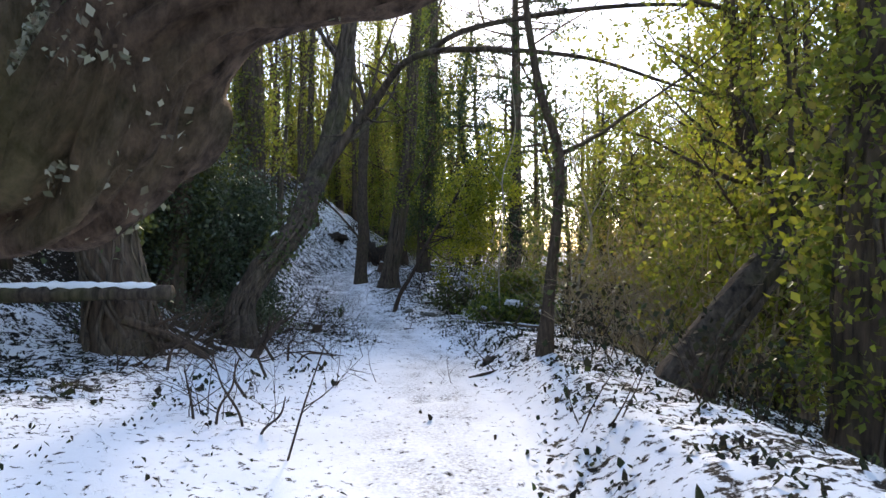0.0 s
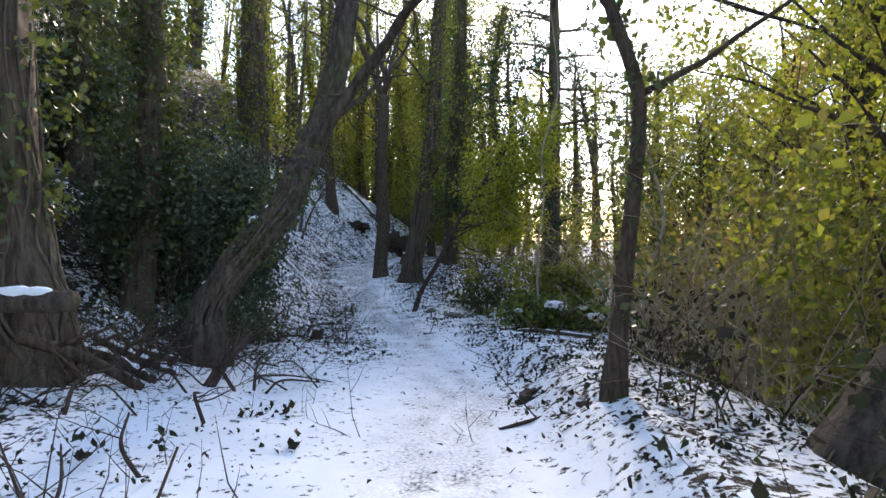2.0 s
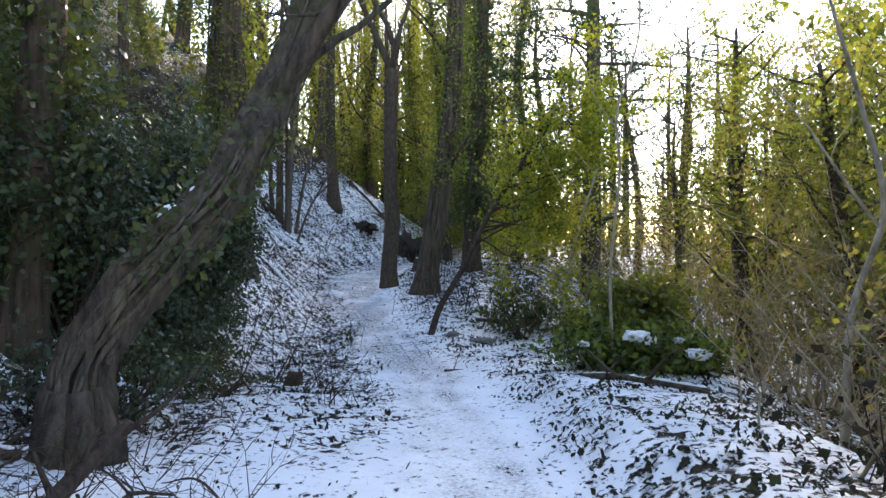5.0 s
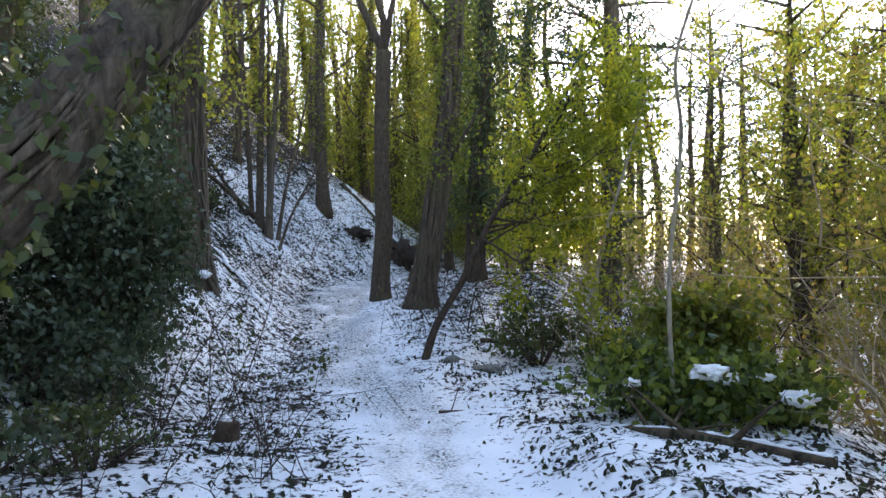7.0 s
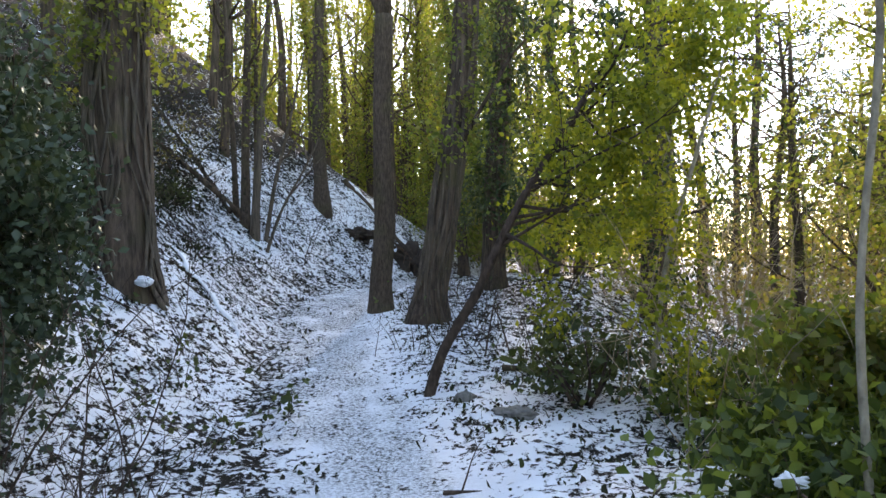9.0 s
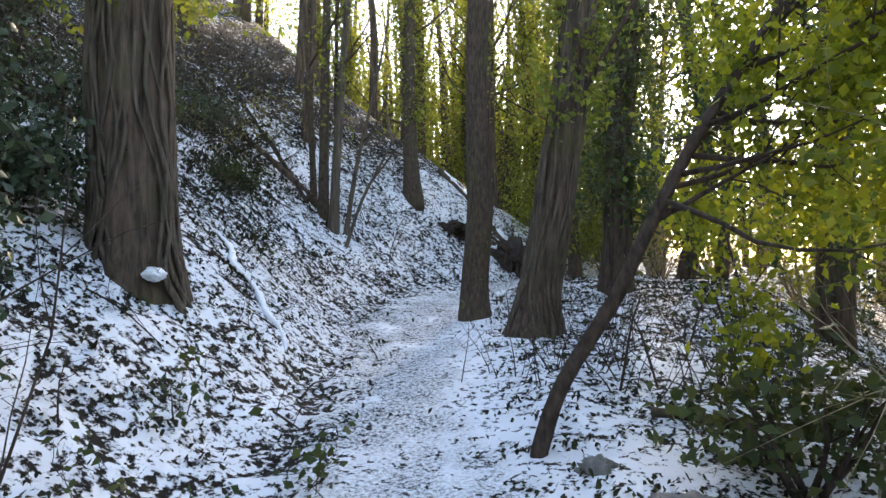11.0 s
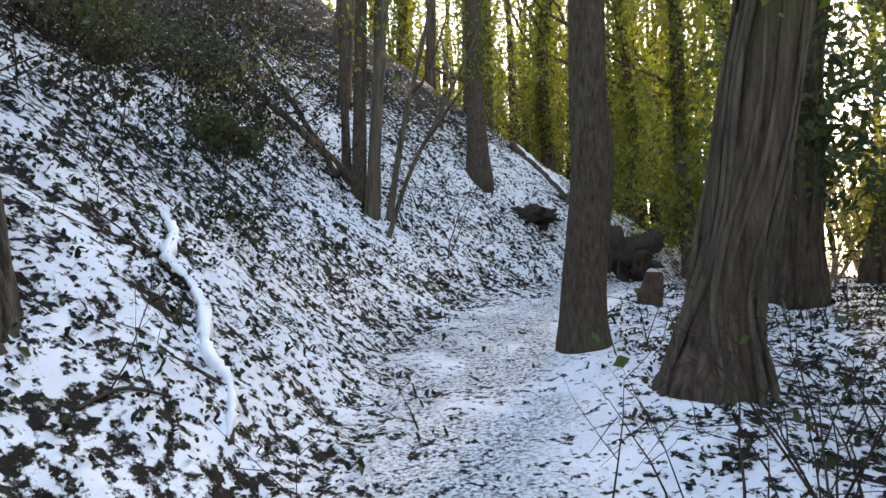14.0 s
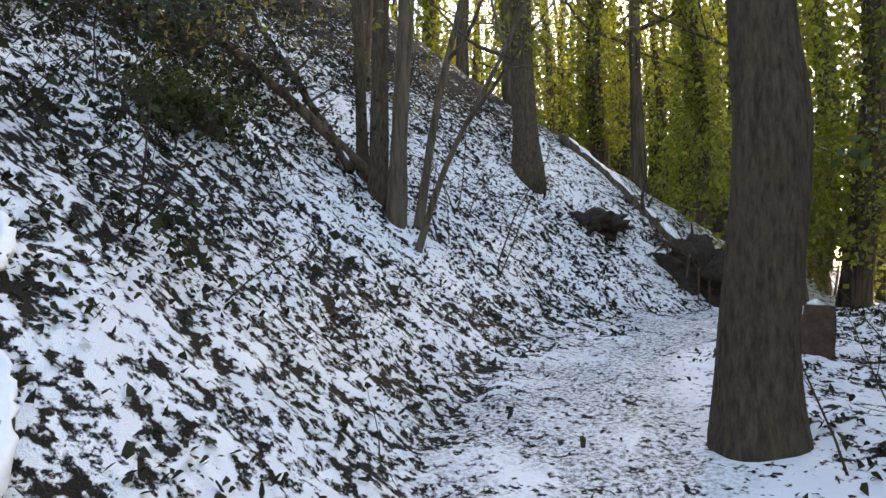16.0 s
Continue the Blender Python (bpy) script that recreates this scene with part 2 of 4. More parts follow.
LEAF_DRY = leaf("dry_leaf", [(0.16, 0.12, 0.07), (0.24, 0.19, 0.1), (0.13, 0.14, 0.05), (0.2, 0.17, 0.07)], 0.7, 0.35)
EVERGREEN = leaf("evergreen_leaf", [(0.03, 0.05, 0.02), (0.06, 0.09, 0.03), (0.11, 0.15, 0.04), (0.17, 0.2, 0.05)], 0.35, 0.4)
NEEDLE = leaf("conifer_needle", [(0.02, 0.04, 0.022), (0.035, 0.06, 0.03)], 0.5, 0.25)
SNOW = plain("clean_snow", [(0.78, 0.81, 0.85), (0.86, 0.88, 0.9)], 30, 0.6, 0.25, 0.01)
SOIL = plain("bare_soil", [(0.018, 0.013, 0.01), (0.06, 0.042, 0.03)], 12, 0.95, 0.8, 0.04)
ROTTEN = plain("rotten_wood", [(0.03, 0.018, 0.012), (0.11, 0.065, 0.04)], 9, 0.9, 0.8, 0.03)
STONE = plain("grey_stone", [(0.09, 0.085, 0.08), (0.22, 0.21, 0.19)], 14, 0.85, 0.4, 0.01)


def snowy_ground():
    m, nt, b = material("snow_over_leaf_litter")
    att = nt.nodes.new("ShaderNodeAttribute")
    att.attribute_name = "cover"
    at = coords(nt)
    fine = node(nt, "ShaderNodeTexNoise", Scale=34, Detail=7, Roughness=0.72)
    grain = node(nt, "ShaderNodeTexNoise", Scale=160, Detail=4)
    wide = node(nt, "ShaderNodeTexNoise", Scale=1.6, Detail=4)
    mid = node(nt, "ShaderNodeTexNoise", Scale=13, Detail=4, Roughness=0.55)
    for n in (fine, grain, wide, mid):
        nt.links.new(at, n.inputs["Vector"])
    add = nt.nodes.new("ShaderNodeMath")
    add.operation = "MULTIPLY_ADD"
    add.inputs[1].default_value = 1.0
    nt.links.new(fine.outputs["Fac"], add.inputs[0])
    clods = nt.nodes.new("ShaderNodeMath")
    clods.operation = "MULTIPLY_ADD"
    clods.inputs[1].default_value = 1.5
    nt.links.new(mid.outputs["Fac"], clods.inputs[0])
    nt.links.new(att.outputs["Fac"], clods.inputs[2])
    nt.links.new(clods.outputs[0], add.inputs[2])
    half = nt.nodes.new("ShaderNodeMath")
    half.operation = "MULTIPLY"
    half.inputs[1].default_value = 0.301
    nt.links.new(add.outputs[0], half.inputs[0])
    mask = ramp(nt, half.outputs[0], [(0.508, (0, 0, 0)), (0.532, (1, 1, 1))])
    litter = ramp(nt, grain.outputs["Fac"], [(0.3, (0.005, 0.0045, 0.004)), (0.52, (0.012, 0.01, 0.0085)), (0.75, (0.04, 0.029, 0.02))])
    snow = ramp(nt, wide.outputs["Fac"], [(0.3, (0.76, 0.79, 0.83)), (0.7, (0.86, 0.88, 0.91))])
    trod = nt.nodes.new("ShaderNodeAttribute")
    trod.attribute_name = "trodden"
    grit = ramp(nt, fine.outputs["Fac"], [(0.41, (0.08, 0.085, 0.085)), (0.48, (0.42, 0.43, 0.44)), (0.56, (0.72, 0.75, 0.78))])
    worn = nt.nodes.new("ShaderNodeMixRGB")
    nt.links.new(trod.outputs["Fac"], worn.inputs[0])
    nt.links.new(snow.outputs[0], worn.inputs[1])
    nt.links.new(grit.outputs[0], worn.inputs[2])
    mix = nt.nodes.new("ShaderNodeMixRGB")
    nt.links.new(mask.outputs[0], mix.inputs[0])
    nt.links.new(litter.outputs[0], mix.inputs[1])
    nt.links.new(worn.outputs[0], mix.inputs[2])
    nt.links.new(mix.outputs[0], b.inputs["Base Color"])
    b.inputs["Roughness"].default_value = 0.75
    b.inputs["Specular IOR Level"].default_value = 0.15
    lift = nt.nodes.new("ShaderNodeMath")
    lift.operation = "MULTIPLY_ADD"
    lift.inputs[1].default_value = 0.25
    nt.links.new(grain.outputs["Fac"], lift.inputs[0])
    nt.links.new(mask.outputs[0], lift.inputs[2])
    bumped(nt, b, lift.outputs[0], 0.8, 0.03)
    return m


GROUND = snowy_ground()

# ---- ground ----
def spread(lo, hi, fine, far):
    inner = np.arange(lo, hi + fine / 2, fine)
    g, out = fine, []
    v = 0.0
    while v < far:
        g *= 1.22
        v += g
        out.append(v)
    out = np.array(out)
    return np.concatenate([(inner[0] - out)[::-1], inner, inner[-1] + out])


def soft_noise(x, y, cell, seed):
    """Value noise of two turned grids, so that no direction shows."""
    x, y = np.asarray(x), np.asarray(y)
    return 0.5 + 0.72 * (grid_noise(0.83 * x + 0.56 * y + 70, 0.83 * y - 0.56 * x + 90, cell, seed) + grid_noise(0.39 * x - 0.92 * y + 50, 0.39 * y + 0.92 * x + 40, cell * 0.87, seed + 400) - 1.0)


def ragged(x, y):
    """Distance to the left of the path's line, with an uneven edge."""
    return path_x(y) - x + 0.7 * (soft_noise(x, y, 1.5, 15) - 0.5) + 0.45 * (soft_noise(x, y, 0.42, 16) - 0.5)


def cover(x, y):
    """Share of the ground under snow, before the grain: below 0.4 bare, above 0.6 white."""
    d, e = path_x(y) - x, ragged(x, y)
    c = 0.56 - 0.03 * step(0.4, 1.0, d) - 0.03 * step(2.0, 4.0, d) - 0.24 * step(4.3, 7.0, d)
    c = np.where(d > 0, c, 0.57 - 0.1 * step(1.6, 5.0, -d))
    c = c - 0.06 * step(14, 17, y) * step(0.15, 0.5, e) * step(1.5, 0.9, e)
    flat_left = step(11.2, 8.8, y) * step(4.0, 2.4, e) * step(-0.4, 0.4, e)
    c = c + 0.17 * flat_left
    on_path = step(1.15, 0.4, np.abs(e))
    c = c + (np.maximum(c, 0.75 - 0.1 * step(14, 17, y)) - c) * on_path
    patch = soft_noise(x, y, 1.1, 11) - 0.5
    clump = soft_noise(x, y, 0.19, 12) - 0.5
    busy = 1 - np.maximum(0.55 * flat_left, (0.75 - 0.4 * step(14, 17, y)) * on_path)
    return c + busy * ((0.17 + 0.1 * step(2.5, 5, d)) * np.maximum(patch, -0.15) + 0.26 * clump)


def relief(x, y, c):
    """Small relief of the ground: swells, dips and the thickness of the snow."""
    d = np.abs(path_x(y) - x)
    z = 0.25 * (soft_noise(x, y, 2.3, 31) - 0.5) * step(0.8, 2.5, d) + 0.07 * (soft_noise(x, y, 0.5, 32) - 0.5) * step(0.4, 1.2, d)
    return z + 0.055 * step(0.36, 0.62, c)


def tread(x, y):
    """Where feet have worn the snow: two wandering lines, and grit at the foot of the bank."""
    d = path_x(y) - x + 0.12 * np.sin(y * 0.9) + 0.07 * np.sin(2.3 * y + 1) + 0.16 * (soft_noise(x, y, 0.35, 24) - 0.5)
    lines = np.maximum(step(0.2, 0.04, np.abs(d - 0.1)), step(0.26, 0.05, np.abs(d + 0.26)))
    t = lines * (0.25 + 0.75 * soft_noise(x, y, 0.3, 21)) * np.clip(1.8 * soft_noise(x, y, 1.4, 22), 0.3, 1)
    t = np.maximum(t, 0.5 * step(0.75, 0.2, np.abs(d)) * soft_noise(x, y, 0.22, 25))
    worn = step(13.5, 15.5, y) * step(0.95, 0.3, np.abs(ragged(x, y) - 0.35)) * np.clip(1.7 * soft_noise(x, y, 0.4, 23) - 0.1, 0, 1)
    return np.clip(t + worn, 0, 1)


def ground_mesh():
    xs, ys = spread(-13.0, 4.4, 0.06, 1200), spread(1.5, 30.0, 0.055, 1200)
    gx, gy = np.meshgrid(xs, ys, indexing="ij")
    c, trodden = cover(gx, gy), tread(gx, gy)
    z = height(gx, gy) + relief(gx, gy, c) - 0.04 * trodden * soft_noise(gx, gy, 0.16, 33)
    nx, ny = len(xs), len(ys)
    v = np.stack([gx, gy, z], -1).reshape(-1, 3)
    i, j = np.meshgrid(np.arange(nx - 1), np.arange(ny - 1), indexing="ij")
    a = i * ny + j
    quads = np.stack([a, a + ny, a + ny + 1, a + 1], -1).reshape(-1, 4)
    me = mesh_from("ground", v, None, quads)
    for name, values in (("cover", c), ("trodden", trodden)):
        me.attributes.new(name, "FLOAT", "POINT").data.foreach_set("value", values.astype(np.float32).ravel())
    ob = new("ground", me)
    me.materials.append(GROUND)
    return tagged(ob, "woodland ground with trampled snow path over dark leaf litter", "ground", kind="structure")


ground_mesh()


def ground_leaves():
    """Ivy leaves and dead leaves that stick out of the snow."""
    g = np.random.default_rng(55)
    n = 170000
    x, y = -9 + 13.5 * g.random(n), 2 + 27 * g.random(n)
    d = path_x(y) - x
    want = np.where(d > 0, 0.3 + 0.5 * step(0.8, 2.2, d), 0.25 + 0.5 * step(0.6, 1.1, -d))
    e = ragged(x, y)
    want = want * (1 - 0.78 * step(12.6, 10, y) * step(3.8, 2.6, e) * step(-0.4, 0.4, e)) * (1 - 0.95 * step(1.2, 0.3, np.abs(e)))
    want = want * np.clip(3.2 * (grid_noise(x, y, 0.22, 61) - 0.3) * (0.4 + 1.2 * grid_noise(x, y, 1.3, 62)), 0.04, 1)
    keep = g.random(n) < want
    x, y = x[keep], y[keep]
    n = len(x)
    c = cover(x, y)
    dd = path_x(y) - x
    z = height(x, y) + relief(x, y, c) + 0.012 + 0.02 * g.random(n)
    a = g.random(n) * 6.283
    size = ((0.013 + 0.022 * g.random(n) ** 1.7) * (1 - 0.3 * step(12, 10, y) * step(0, 1, dd)))[:, None]
    fwd = np.stack([np.cos(a), np.sin(a), g.normal(size=n) * 0.7], -1)
    side = np.stack([-np.sin(a), np.cos(a), g.normal(size=n) * 0.7], -1)
    p = np.stack([x, y, z], -1)
    dip = np.array([0, 0, 0.22])
    v = np.stack([p - fwd * size * 0.7, p + side * size * 0.62 - fwd * size * 0.25 + dip * size, p + side * size * 0.4 + fwd * size * 0.3 + dip * size, p + fwd * size * 0.9, p - side * size * 0.4 + fwd * size * 0.3 + dip * size, p - side * size * 0.62 - fwd * size * 0.25 + dip * size], 1).reshape(-1, 3)
    i = np.arange(n)[:, None] * 6
    tris = np.concatenate([i + np.array([k]) for k in ([0, 1, 2], [0, 2, 3], [0, 3, 4], [0, 4, 5])])
    whole("ground_leaves", Shape().add(v, tris), LEAF_GROUND, "dark ivy and dead leaves poking through the snow", "leaves", kind="stuff", smooth=False)


ground_leaves()

# ---- trees ----
def grow(shape, g, start, way, length, radius, depth, tips, sides=6, wander=0.35, lift=0.05, forks=4, slim=0.55):
    """A limb with its side twigs; the ends are gathered in tips."""
    n = max(4, int(length / 0.25))
    p, d = np.array(start, float), np.array(way, float)
    d /= np.linalg.norm(d)
    rows, joins = [[*p, radius]], []
    for k in range(n):
        d = d + g.normal(size=3) * wander * 0.35 + np.array([0, 0, lift])
        d /= np.linalg.norm(d)
        p = p + d * length / n
        rows.append([*p, radius * (1 - 0.8 * (k + 1) / n)])
        if depth > 0 and k >= n // 4 and g.random() < forks / n:
            side = np.cross(d, g.normal(size=3))
            side /= np.linalg.norm(side) + 1e-9
            joins.append((k + 1, grow(shape, g, p, d * 0.6 + side * 0.8, length * (0.35 + 0.3 * g.random()), max(0.003, rows[-1][3] * slim), depth - 1, tips, max(3, sides - 2), wander, lift, forks, slim).root))
        tips.append(p.copy())
    shape.root = shape.n
    tube(shape, rows, sides)
    if joins:
        shape.t.append(np.array([(c, c + 1, shape.root + k * sides) for k, c in joins]))
    return shape


def line_at(line, share):
    return curve_points(line, 101)[min(100, max(0, int(share * 100)))]


def scatter_round(g, line, n, lo, hi, reach, clump=1):
    """Places in a shaggy sleeve round a trunk's line."""
    dense = curve_points(line, 200)
    nc = max(1, n // clump)
    t = lo + (hi - lo) * g.random(nc)
    c = dense[(t * 199).astype(int)]
    ang = g.random(nc) * 6.283
    shag = grid_noise(ang * 1.1 + 40, dense[(t * 199).astype(int), 2], 0.9, 77) * grid_noise(ang * 2.3 + 9, dense[(t * 199).astype(int), 2] * 1.7, 0.8, 78)
    r = c[:, 3] + reach * (0.12 + 2.6 * shag) * g.random(nc) ** 1.2
    hub = c[:, :3] + np.stack([np.cos(ang) * r, np.sin(ang) * r, g.normal(size=nc) * 0.05 - 0.3 * (r - c[:, 3])], -1)
    return (hub[:, None] + g.normal(size=(nc, clump, 3)) * 0.09).reshape(-1, 3)


def blob_places(g, centre, size, n, clumps, fuzz=0.28):
    """Places gathered in many clumps in an uneven mass."""
    hubs = g.normal(size=(clumps, 3))
    hubs *= (g.random(clumps) ** 0.4 / np.linalg.norm(hubs, axis=1))[:, None]
    hubs = np.asarray(centre) + hubs * np.asarray(size)
    pick = g.integers(0, clumps, n)
    return hubs[pick] + g.normal(size=(n, 3)) * np.asarray(size) * fuzz * (0.4 + 0.6 * g.random(clumps)[pick])[:, None]


def tree(label, line, seed, skin=None, limbs=(), ivy=None, crown=None, boughs=(), roots=0, name="tree", category="tree", group="", flare=0.0, sides=18, rough=0.18, lobes=0.08, vines=0, snow=None, rings=40):
    """A tree from a trunk line of x, y, z, radius.
    limbs: rows of (share of trunk, way, length, radius, depth); ivy: (leaves, from, to, reach, size, material);
    crown: (leaves per tip, spread, size, material); snow: (from, to) share with a snow cap on the upper side."""
    skin = skin or BARK_ROUGH
    g = np.random.default_rng(seed)
    base = np.array(line[0][:3], float)
    ob = thing(name, base, label, category, group)
    pts = curve_points(line, rings)
    h = np.linspace(0, 1, rings) * len(line)
    pts[:, 3] *= 1 + flare * np.exp(-np.linalg.norm(pts[:, :3] - base, axis=1) / 0.35)
    pts[0, 2] -= 0.25
    trunk = part("trunk", tube(Shape(), pts, sides, rough, lobes, seed), skin, ob)
    tips = []
    for share, way, length, radius, depth in limbs:
        s = line_at(line, share)
        part("limb", grow(Shape(), g, s[:3], way, length, radius, depth, tips), skin, ob)
    for k in range(roots):
        a = 6.283 * (k + 0.6 * g.random()) / roots
        w, out = pts[2, 3], 0.26 + 0.16 * g.random()
        c, s = math.cos(a), math.sin(a)
        x1, y1, x2, y2 = base[0] + c * out * 0.6, base[1] + s * out * 0.6, base[0] + c * out, base[1] + s * out
        part("root", tube(Shape(), curve_points([(base[0] + c * w * 0.5, base[1] + s * w * 0.5, base[2] + 0.5, w * 0.35), (base[0] + c * w * 0.9, base[1] + s * w * 0.9, base[2] + 0.22, w * 0.4), (x1, y1, ground(x1, y1) + 0.07, w * 0.32), (x2, y2, ground(x2, y2) - 0.06, w * 0.18)], 16), 9, 0.3, 0.1, seed + k), skin, ob)
    for rows in boughs:
        sh = tube(Shape(), curve_points(rows, 8 * len(rows)), 9, 0.15, 0.0, seed + 7)
        run = curve_points(rows, 30)
        for k in range(6, 30):
            if g.random() < 0.75:
                c = grow(sh, g, run[k, :3], (*g.normal(size=2), 0.25 * g.normal()), 0.5 + 0.9 * g.random(), max(0.004, run[k, 3] * 0.35), 1, tips, 4).root
                sh.t.append(np.array([(c, c + 1, 9 * int(k / 30 * 8 * len(rows)))]))
        part("limb", sh, skin, ob)
    if vines:
        dense = curve_points(line, 120)
        for k in range(vines):
            a0, top = g.random() * 6.28, int(60 + 59 * g.random())
            w = g.normal() * 0.3
            rows = []
            for i in range(0, top, 4):
                c = dense[i]
                ang = a0 + w * i / 40 + 0.2 * np.sin(i * 0.17 + 2.1 * k)
                rr = c[3] * (1.05 + flare * np.exp(-(c[2] - base[2]) / 0.35)) + 0.01
                rows.append([c[0] + np.cos(ang) * rr, c[1] + np.sin(ang) * rr, c[2], (0.012 + 0.02 * g.random()) * (1.2 - i / 140)])
            part("ivy_stem", tube(Shape(), curve_points(rows, len(rows) * 2), 6), BARK_VINE, trunk)
    if ivy:
        n, lo, hi, reach, size, mat = ivy
        part("ivy", leaves(Shape(), scatter_round(g, line, n, lo, hi, reach, 6), size, g), mat, trunk)
    if crown and tips:
        n, spread_by, size, mat = crown
        hubs = np.array(tips)[g.random(len(tips)) < 0.42]
        t = np.repeat(hubs, int(n * 2.4), 0)
        part("crown", leaves(Shape(), t + g.normal(size=t.shape) * spread_by, size, g), mat, ob)
    if snow:
        lo, hi = snow
        pts2 = curve_points(line, 60)[int(lo * 59):int(hi * 59) + 1].copy()
        pts2[:, 2] += pts2[:, 3] * 0.92
        pts2[:, 0] -= pts2[:, 3] * 0.35
        pts2[:, 3] *= 0.36 * (0.15 + 1.1 * g.random(len(pts2)))
        pts2[[0, -1], 3] = 0.005
        part("snow_cap", tube(Shape(), pts2, 8, 0.5, 0.1, seed + 1), SNOW, trunk, "strip of white snow along upper side")
    return ob


def bush(label, centre, size, n, mat, seed, leaf_size=0.06, stems=9, name="bush", clumps=60, category="bush", group="", skin=None, spread_up=1.0):
    """A bush: stems from the ground that fan out, and leaves in clumps."""
    g = np.random.default_rng(seed)
    x, y = centre[0], centre[1]
    ob = thing(name, (x, y, ground(x, y)), label, category, group)
    tips = []
    for k in range(stems):
        a = g.random() * 6.28
        r = 0.25 * g.random() * size[0]
        sx, sy = x + math.cos(a) * r, y + math.sin(a) * r
        way = (math.cos(a) * size[0] * 0.7, math.sin(a) * size[1] * 0.7, size[2] * 1.3 * spread_up)
        part("stem", grow(Shape(), g, (sx, sy, ground(sx, sy) - 0.05), way, (centre[2] - ground(x, y) + size[2]) * (0.7 + 0.3 * g.random()), 0.018 + 0.012 * g.random(), 1, tips, 5), skin or TWIG_DARK, ob)
    places = blob_places(g, centre, size, n, clumps)
    places = places[places[:, 2] > height(places[:, 0], places[:, 1]) + 0.03]
    part("foliage", leaves(Shape(), places, leaf_size, g), mat, ob)
    return ob


def thicket(label, spots, seed, tall=1.6, skin=None, name="brambles", leaf_mat=None, per=5, leaf_n=0, bend=0.5, radius=0.006, category="brambles", leaf_size=0.045, depth=1):
    """Arching thin stems from the ground in one tangle."""
    g = np.random.default_rng(seed)
    x0, y0 = spots[0]
    ob = thing(name, (x0, y0, ground(x0, y0)), label, category)
    tips = []
    for x, y in spots:
        for k in range(per):
            a = g.random() * 6.28
            way = (math.cos(a) * bend, math.sin(a) * bend, 1)
            part("stem", grow(Shape(), g, (x + g.normal() * 0.12, y + g.normal() * 0.12, ground(x, y) - 0.03), way, tall * (0.5 + 0.7 * g.random()), radius * (0.7 + 0.8 * g.random()), depth, tips, 4, 0.3, -0.015, 3, 0.6), skin or TWIG_DARK, ob)
    if leaf_mat and leaf_n:
        t = np.array(tips)[g.integers(0, len(tips), leaf_n)]
        part("foliage", leaves(Shape(), t + g.normal(size=t.shape) * 0.05, leaf_size, g), leaf_mat, ob)
    return ob


def log(label, line, seed, skin, snow=None, name="fallen_log", category="log", sides=14):
    ob = thing(name, line[0][:3], label, category)
    trunk = part("trunk", tube(Shape(), curve_points(line, 24), sides, 0.2, 0.06, seed), skin, ob)
    if snow:
        pts = curve_points(line, 40)[int(snow[0] * 39):int(snow[1] * 39) + 1].copy()
        g = np.random.default_rng(seed)
        pts[:, 2] += pts[:, 3] * 0.75
        pts[:, 3] *= 0.72 * (0.75 + 0.35 * g.random(len(pts)))
        pts[[0, -1], 3] = 0.01
        part("snow_cap", tube(Shape(), pts, 10, 0.25, 0.1, seed + 2), SNOW, trunk, "thick white snow lying on top")
    return ob


G = ground
# straight smooth tree at the bend of the path, forking high up
tree("slim straight grey-brown tree forking high beside snowy path", [(-2.85, 21.75, G(-2.85, 21.75), 0.225), (-2.84, 21.75, 0.9, 0.2), (-2.76, 21.75, 1.9, 0.205), (-2.8, 21.75, 2.7, 0.175), (-2.78, 21.7, 4.2, 0.165), (-2.72, 21.7, 5.85, 0.17)], 1, BARK_SMOOTH,
     limbs=[(0.99, (-0.45, 0, 1), 5.5, 0.11, 3), (0.99, (0.12, 0.2, 1), 6, 0.09, 3), (0.99, (0.3, -0.2, 1), 5.5, 0.08, 3)], flare=0.22, rough=0.08, lobes=0.05, sides=24)
# stout leaning tree with ivy
tree("stout flared tree leaning over path edge, upper trunk ivy-clad", [(-1.8, 20.4, G(-1.8, 20.4) - 0.15, 0.29), (-1.69, 20.4, 0.75, 0.235), (-1.47, 20.4, 2.1, 0.23), (-1.17, 20.4, 4.2, 0.22), (-0.98, 20.4, 7.2, 0.19), (-0.75, 20.4, 11, 0.13)], 2, BARK_ROUGH,
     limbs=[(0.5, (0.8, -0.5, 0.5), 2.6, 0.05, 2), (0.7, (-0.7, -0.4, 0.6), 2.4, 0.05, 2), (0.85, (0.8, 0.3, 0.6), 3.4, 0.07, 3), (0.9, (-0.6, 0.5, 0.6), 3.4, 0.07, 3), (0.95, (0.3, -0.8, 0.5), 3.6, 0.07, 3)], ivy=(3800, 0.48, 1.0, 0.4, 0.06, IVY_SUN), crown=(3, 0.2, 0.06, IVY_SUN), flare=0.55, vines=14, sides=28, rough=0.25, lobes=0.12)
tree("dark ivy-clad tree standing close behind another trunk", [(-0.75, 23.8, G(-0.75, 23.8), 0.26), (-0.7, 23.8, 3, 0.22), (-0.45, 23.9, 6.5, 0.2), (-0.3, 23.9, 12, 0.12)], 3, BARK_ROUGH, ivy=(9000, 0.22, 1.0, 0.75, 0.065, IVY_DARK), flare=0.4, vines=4)
